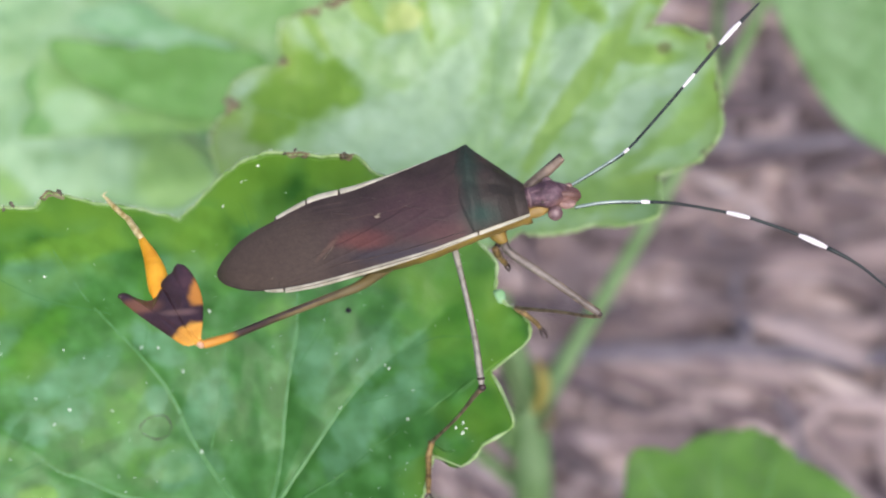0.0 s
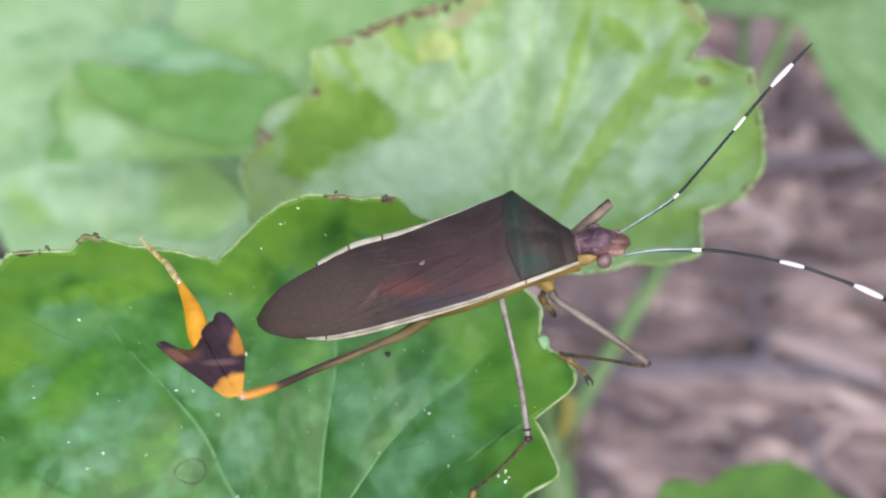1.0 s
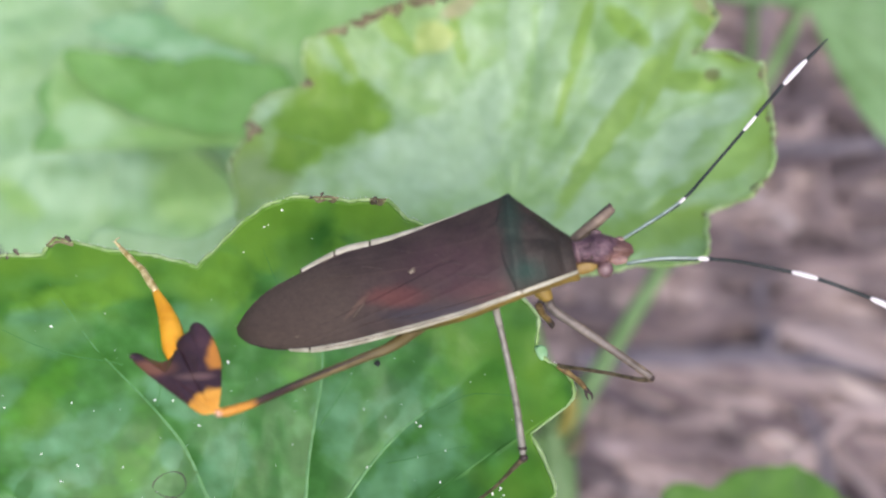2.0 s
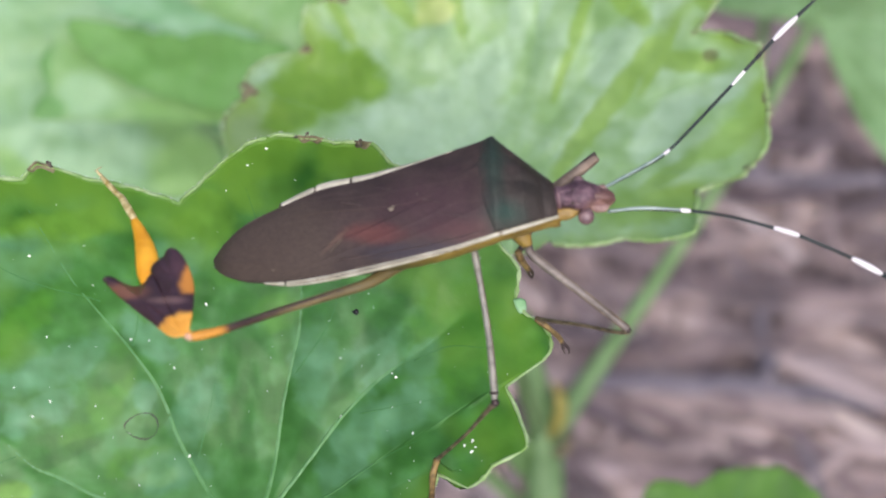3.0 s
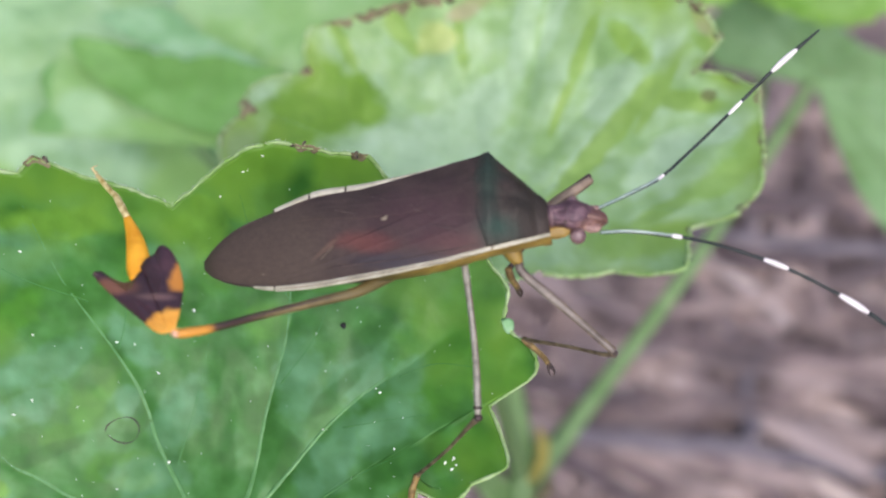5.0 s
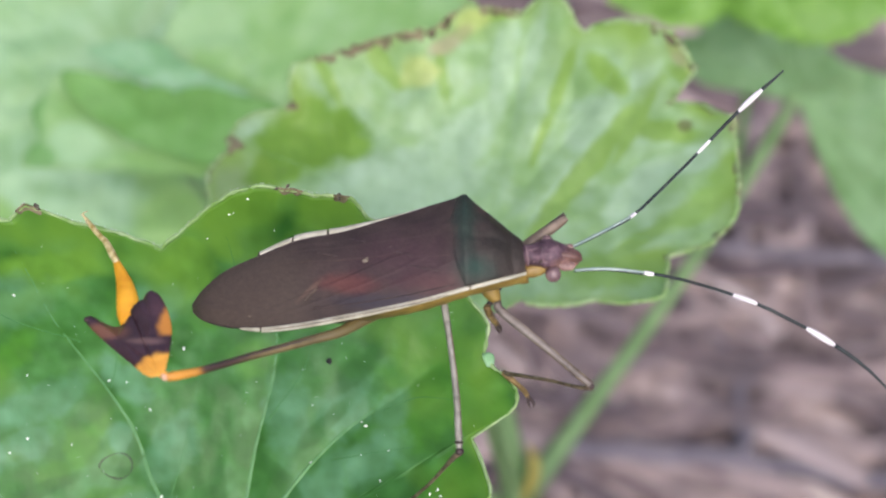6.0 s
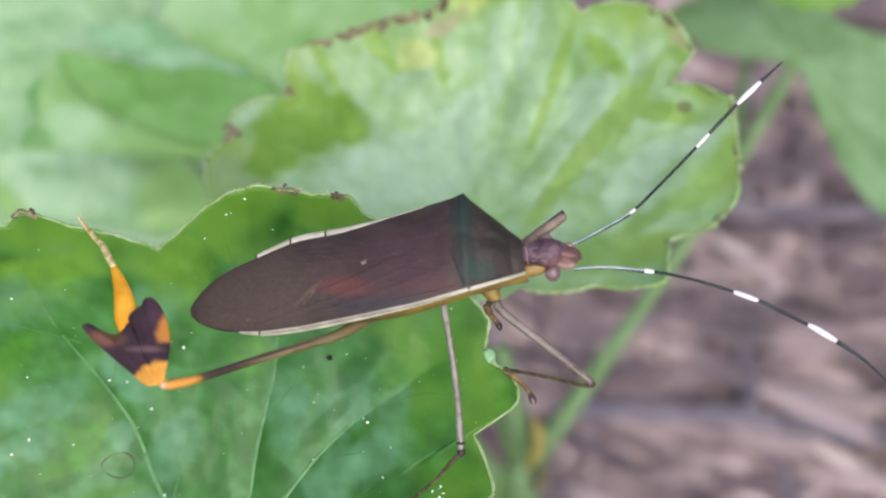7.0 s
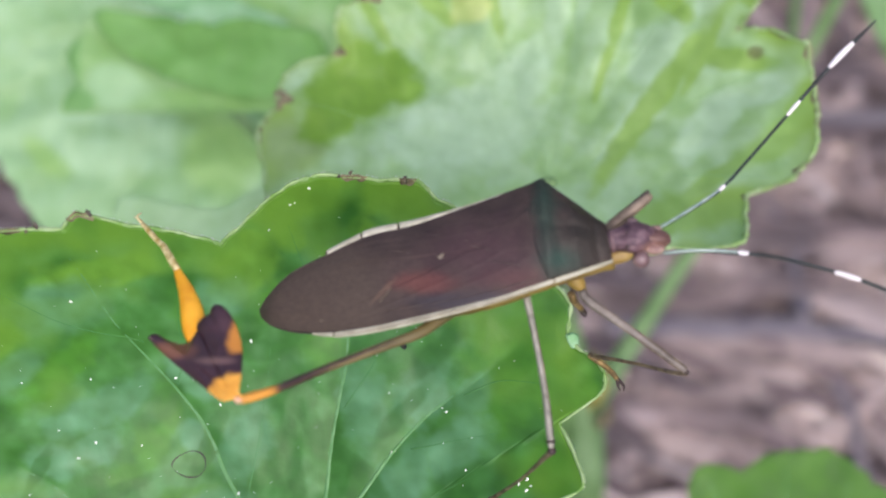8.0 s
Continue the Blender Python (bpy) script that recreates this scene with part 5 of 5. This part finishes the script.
    for line, bands in ((upper, bands_up), (lower, bands_low)):
        fine = np.array(smooth_line(line, 10)) - np.array(line[0])
        far = np.r_[0, np.cumsum(np.linalg.norm(np.diff(fine, axis=0), axis=1))]
        far /= far[-1]
        antenna = None
        for a, b, material, r in bands:
            rows = []
            for i in range(9):
                t = i / 8
                p = [np.interp(a + (b - a) * t, far, fine[:, c]) for c in range(3)]
                rows.append((*p, r * (0.5 + 0.5 * math.sin(math.pi * t) ** 0.7 if material is WHITE else 1.0) * (1 - 0.6 * t if b == 1.0 else 1)))
            ob = piece("antenna" if antenna is None else "antenna_joint", tube(rows, 8, 2), material, "white band" if material is WHITE else "slender dark joint", antenna or bug)
            if antenna is None:
                antenna = ob
                tagged(ob, label="long thin antenna, black with white bands")
                piece("dark_stripe", tube([(q[0], q[1] - 0.06, q[2] + 0.01, 0.05 + 0.035 * i / 8) for i, q in enumerate(rows)], 6, 2), ANT_DARK, "dark stripe along the first joint", ob)
                antennae.append((ob, line[0]))

    # hind leg with the leaf-like shin
    piece("hind_femur", tube([(1.2, -0.1, -1.9, 0.42), (-0.6, -1.1, -1.2, 0.40), (-2.0, -1.9, -0.1, 0.30), (-3.69, -2.38, 0.7, 0.25), (-6.51, -3.13, 2.4, 0.21), (-8.93, -3.82, 4.2, 0.21), (-10.1, -4.05, 4.9, 0.25), (-10.6, -4.13, 5.1, 0.22)], 14, 6), THIGH, "long brown hind thigh with orange knee")
    piece("thigh_stripe", stripe([(-2.0, -1.9, -0.1), (-3.69, -2.38, 0.7), (-6.51, -3.13, 2.4), (-8.93, -3.82, 4.2)], 0.02, 0.09, 0.17, 0.07), LEG_DARK, "dark line along the thigh")
    piece("knee", rugged(ball((-10.74, -4.10, 5.1), (0.22, 0.22, 0.2), None, None, 3), 0.05, 5.0), KNEE_PALE, "pale pinkish knee joint")
    tibia = piece("hind_tibia", tube([(-10.6, -4.12, 5.1, 0.22), (-10.98, -3.9, 4.9, 0.24), (-11.32, -3.38, 4.5, 0.22), (-12.0, -2.3, 3.3, 0.20), (-12.6, -1.4, 2.0, 0.20)], 12, 5), FLAG, "flattened orange and black hind shin")
    piece("shin_plate", plate([(-10.72, -3.9, 5.2), (-10.60, -2.83, 4.3), (-10.70, -1.71, 3.0), (-11.1, -0.66, 2.1), (-11.55, 0.05, 1.9), (-12.0, 0.28, 1.8), (-12.3, 0.10, 1.7), (-12.42, -0.16, 1.7), (-12.83, -0.41, 1.6), (-13.15, -0.9, 1.5), (-12.6, -1.7, 2.4), (-11.7, -3.0, 4.2)], 0.30, 0.15), FLAG, "plum-black shin plate with orange edge", tibia)
    piece("shin_plate", plate([(-10.9, -4.05, 5.3), (-11.6, -3.1, 4.5), (-12.4, -1.9, 2.9), (-13.05, -1.05, 1.7), (-13.5, -1.5, 1.5), (-14.0, -1.68, 1.4), (-14.65, -1.45, 1.25), (-15.25, -1.12, 1.2), (-15.55, -1.22, 1.2), (-15.48, -1.52, 1.3), (-14.95, -2.0, 1.7), (-14.14, -2.6, 2.4), (-12.75, -3.47, 3.9), (-11.6, -4.1, 5.2)], 0.28, 0.15), FLAG, "plum shin plate drawn into a hook", tibia)
    piece("plate_tip", ball((-15.5, -1.30, 1.25), (0.16, 0.17, 0.15), None, None, 2), LEG_DARK, "black hook tip", tibia)
    piece("shin_end", tube([(-13.2, -1.5, 1.5, 0.45), (-13.35, -0.95, 0.9, 0.62), (-13.6, -0.1, 0.0, 0.60), (-14.05, 0.85, -1.3, 0.42), (-14.7, 1.85, -2.8, 0.20)], 12, 5, flat=0.6), ORANGE, "bright orange lower shin", tibia)
    tarsus = piece("hind_tarsus", tube([(-14.6, 1.75, -2.7, 0.20), (-15.1, 2.4, -3.5, 0.22), (-15.62, 3.03, -4.5, 0.19), (-15.9, 3.25, -4.8, 0.16), (-16.43, 3.71, -5.5, 0.17), (-17.0, 4.25, -6.2, 0.13)], 8, 5), GOLD, "golden hind foot")
    for d in (-1, 1):
        piece("claw", tube([(-16.95, 4.2, -6.15, 0.09), (-17.2 - 0.1 * d, 4.55 + 0.1 * d, -6.3, 0.06), (-17.3 + 0.22 * d, 4.75 + 0.1 * d, -6.7, 0.02)], 6, 3), GOLD, "", tarsus)

    # middle leg
    piece("middle_femur", tube([(3.5, 0.1, -1.2, 0.22), (3.67, -0.52, -0.8, 0.20), (4.05, -2.99, -0.4, 0.17), (4.34, -5.39, -0.1, 0.19), (4.48, -7.7, -0.1, 0.20), (4.5, -8.2, -0.1, 0.17)], 10, 5), LEG, "slim greyish middle thigh")
    piece("thigh_stripe", stripe([(3.67, -0.52, -0.8), (4.05, -2.99, -0.4), (4.34, -5.39, -0.1), (4.48, -7.7, -0.1)], 0.13, 0.0, 0.10, 0.05), SHIN, "thin dark line along the thigh")
    piece("knee_ring", tube([(4.49, -7.78, -0.1, 0.20), (4.49, -7.86, -0.1, 0.27), (4.49, -7.94, -0.1, 0.20)], 10, 3), LEG_DARK, "blackish ring above the knee")
    piece("knee", ball((4.52, -8.38, -0.1), (0.25, 0.22, 0.22), None, None, 2), LEG_DARK, "blackish knee")
    piece("middle_tibia", tube([(4.5, -8.45, -0.2, 0.19), (4.1, -8.9, -0.9, 0.14), (3.02, -10.5, -4.0, 0.10), (1.55, -12.35, -8.4, 0.13), (1.35, -12.57, -8.8, 0.18)], 8, 5), SHIN, "slim dark middle shin")
    tarsus = piece("middle_tarsus", tube([(1.4, -12.5, -8.7, 0.21), (1.25, -13.0, -8.9, 0.19), (1.12, -13.5, -8.8, 0.22), (1.06, -14.2, -8.4, 0.17), (0.98, -14.9, -7.9, 0.19), (0.92, -15.5, -7.35, 0.13)], 8, 5), AMBER, "amber middle foot")
    for d in (-1, 1):
        piece("claw", tube([(0.92, -15.4, -7.45, 0.08), (0.92 + 0.2 * d, -15.8, -7.3, 0.05), (0.92 + 0.3 * d, -16.0, -7.4, 0.02)], 6, 3), LEG_DARK, "", tarsus)

    # front legs
    piece("coxa", tube([(5.9, 0.9, -1.4, 0.55), (6.3, 0.25, -1.35, 0.46), (6.62, -0.25, -1.35, 0.22)], 12, 5), FLANK, "pale ochre hip")
    piece("front_femur", tube([(6.55, -0.2, -1.2, 0.24), (6.9, -0.82, -1.3, 0.25), (9.39, -2.79, -1.8, 0.215), (11.4, -4.45, -2.1, 0.16), (11.86, -4.82, -2.1, 0.18)], 10, 5), THIGH_GREY, "slim grey-brown front thigh")
    for d in (-1, 1):
        piece("thigh_stripe", stripe([(6.9, -0.82, -1.3), (9.39, -2.79, -1.8), (11.4, -4.45, -2.1), (11.86, -4.82, -2.1)], 0.11 * d, 0.14 * d, 0.10, 0.05, 0.05), SHIN, "thin dark line along the thigh")
    piece("knee", ball((11.9, -4.9, -2.15), (0.18, 0.17, 0.16), None, None, 2), LEG_DARK)
    piece("front_tibia", tube([(11.9, -4.95, -2.2, 0.20), (11.3, -5.02, -2.9, 0.12), (9.73, -4.74, -4.9, 0.11), (7.6, -4.52, -7.7, 0.13), (7.35, -4.49, -8.0, 0.19)], 8, 5), SHIN, "slim dark front shin")
    tarsus = piece("front_tarsus", tube([(7.3, -4.45, -8.0, 0.18), (7.65, -4.75, -8.0, 0.20), (8.1, -5.13, -7.8, 0.15), (8.5, -5.5, -7.5, 0.16), (8.8, -5.95, -7.2, 0.12)], 8, 5), AMBER, "amber front foot")
    for d in (-1, 1):
        piece("claw", tube([(8.75, -5.85, -7.25, 0.13), (8.9 + 0.16 * d, -6.2, -7.1, 0.08), (8.95 + 0.1 * d, -6.5, -7.15, 0.03)], 6, 3), LEG_DARK, "", tarsus)
    piece("front_femur", tube([(7.3, 2.2, -2.0, 0.24), (8.1, 2.78, -2.0, 0.34), (9.1, 3.52, -2.0, 0.32), (10.25, 4.33, -2.2, 0.25), (10.48, 4.5, -2.2, 0.15)], 10, 5), THIGH_TAN, "slim tan front thigh")
    piece("front_tibia", tube([(10.38, 4.66, -2.2, 0.15), (9.5, 4.08, -2.15, 0.10), (8.3, 3.12, -2.2, 0.10), (7.3, 1.4, -2.9, 0.11), (6.1, -0.55, -2.6, 0.17)], 8, 5), LEG_DARK)
    tarsus = piece("front_tarsus", tube([(6.05, -0.5, -2.4, 0.20), (6.2, -0.85, -2.8, 0.22), (6.41, -1.16, -3.6, 0.17), (6.7, -1.5, -4.4, 0.17)], 8, 5), AMBER, "amber front foot")
    for d in (-1, 1):
        piece("claw", tube([(6.68, -1.45, -4.3, 0.12), (6.85 + 0.12 * d, -1.75, -4.8, 0.08), (6.95, -2.05, -5.2, 0.03)], 6, 3), LEG_DARK, "", tarsus)
    return bug, antennae


# ---------------- specks and crumbs on the front leaf ----------------
def litter(front):
    base = view(-9.8, -17.4, -100.37)

    def lay(name, x, y, size, material, label, category, seed, group, lift=0.4):
        px, py, pz = front.on(x, y)
        tagged(part(name, pebble((0, 0, 0), size, seed), material, local=base @ pose(px * MM, py * MM, (pz + size[2] * lift) * MM, 0, 0, seed * 47)), label, category, group)

    lay("grain", 6.5, 13.3, (0.17, 0.17, 0.15), BLACK, "tiny round black grain on the leaf", "grain", 1, "")
    for i, (x, y) in enumerate([(8.6, 9.5), (8.85, 9.3), (5.4, 6.9), (-12.3, 12.3), (-12.3, 17.3), (-7.5, 11.9), (-6.4, 11.8), (-2.7, 14.0), (1.9, 23.1), (0.7, 22.2), (-0.7, 20.8), (-12.6, 8.2),
                                (-13.7, 7.3), (-9.9, 7.8), (-4.2, 4.5), (13.3, 5.9), (13.45, 5.55), (13.2, 5.3), (12.8, 5.6), (-5.0, 10.0), (-14.6, 9.2), (2.2, 16.2), (9.8, 6.1), (-16.0, 12.5)]):
        k = 0.6 + 0.5 * ((i * 37) % 10) / 10
        lay("pollen_speck", x, y, (0.115 * k, 0.066 * k, 0.06 * k), SPECK, "tiny whitish pollen speck on the leaf", "speck", i + 3, "pollen specks on the leaf")
    for i, (x, y, s) in enumerate([(-13.1, 21.7, 0.30), (-12.6, 21.9, 0.34), (3.6, 23.7, 0.26), (4.3, 23.85, 0.24), (7.3, 23.3, 0.38), (-9.9, 22.4, 0.4)]):
        lay("crumb", x, y, (s * 0.6, s * 0.34, s * 0.3), CRUMB, "dark dry crumb stuck to the leaf edge", "crumb", i + 40, "crumbs on the leaf edge")
    rng = random.Random(21)
    dust = bmesh.new()
    for i in range(150):
        deg, v = rng.uniform(-5, 175), math.sqrt(rng.uniform(0.02, 0.93))
        x, y, z = front.on(*front.place(deg, front.edge(deg) * v), 0.02)
        k, w = rng.choice((0.014, 0.018, 0.022, 0.028)), rng.uniform(0, math.pi)
        bmesh.ops.create_icosphere(dust, subdivisions=1, radius=1, matrix=pose(x * MM, y * MM, z * MM, 0, 0, math.degrees(w)) @ Matrix.Diagonal((k * rng.uniform(0.8, 3.0) * MM, k * MM, k * 0.8 * MM, 1)))
    tagged(part("leaf_dust", dust, SPECK, local=base), "scattered whitish dust flecks on the green leaf", "dust", kind="stuff")
    # a dried water ring
    rows = []
    for i in range(29):
        w = 2 * math.pi * i / 28 * 0.97 + 3.6
        x, y = -7.2 + 1.02 * math.cos(w), 6.4 + 0.78 * math.sin(w) + 0.1 * math.sin(2 * w)
        rows.append((*front.on(x, y, 0.0), 0.034 + 0.016 * math.sin(3 * w)))
    tagged(part("water_mark", tube(rows, 6, 1), LEG_DARK, local=base), "thin dark ring of a dried drop on the leaf", "stain")
    px, py, pz = front.on(16.3, 13.6)
    tagged(part("scale_flake", pebble((0, 0, 0), (0.36, 0.5, 0.07), 77, rough=0.25), FLAKE, local=base @ pose(px * MM, py * MM, (pz + 0.1) * MM, 0, 20, 20)), "pale greenish flake on the leaf edge", "flake")


ground()
straw()
twig([(45, 115, 13, 3.0), (104, 111, 15, 3.4), (152, 104, 15, 3.2), (260, 92, 13, 3.0)], "thick dark grey twig lying across the straw")
twig([(80, 187, 13, 2.2), (108, 184, 14, 2.5), (161, 181, 14, 2.5), (250, 186, 13, 2.2)], "dark grey twig lying across the straw")
twig([(84, 178, 7, 1.5), (105, 148, 10, 1.8), (109, 113, 14, 1.8), (119, 86, 9, 2.0), (126, 40, 6, 1.8)], "bent dark twig crossing two others")
for line in ([(124, 222, 12, 2.0), (121, 180, 14, 2.4), (116, 138, 12, 2.0)], [(135, 226, 11, 1.6), (134, 190, 13, 2.0), (133, 150, 12, 1.6)]):
    stalk(line)
chip(119, 232, 12, (6, 2.6, 1.2), 35, 1)
chip(114, 154, 12, (5, 2.2, 1.0), -20, 2)
chip(136, 142, 12, (7, 2.4, 1.1), -38, 3)
chip(52, 133, 12, (4, 2.6, 1.0), 70, 4)
chip(54, 108, 12, (5, 2.6, 1.0), -15, 5)
# More pale chips, added to lighten the mulch in the plant's shade.
chip(51, 74, 12, (5, 2.4, 1.0), 25, 6)
chip(53, 87, 12, (9, 4, 1.2), -12, 7)
chip(57, 99, 12, (5, 2.2, 1.0), 60, 8)
chip(48, 102, 12, (6, 2.6, 1.0), -50, 9)
chip(67, 112, 12, (5, 2.4, 1.0), 10, 10)
plant, front_shape = geranium()
bug, antennae = insect()
litter(front_shape)


def motions():
    camera_path()
    # the antennae drift slowly apart
    drift = ([(0.0, -1.3), (1.0, -0.9), (2.5, -0.55), (3.5, -0.1), (4.5, -0.2), (6.0, -0.25), (8.0, 0.2)],
             [(0.0, 0.95), (1.0, 0.8), (2.5, 0.4), (3.5, 0.3), (4.5, -0.35), (6.0, -0.9), (8.0, -1.3)])
    for (ob, root), rows in zip(antennae, drift):
        walk(ob, [(t, pose(*[c * MM for c in root], 0, 0, turn)) for t, turn in rows])


motions()
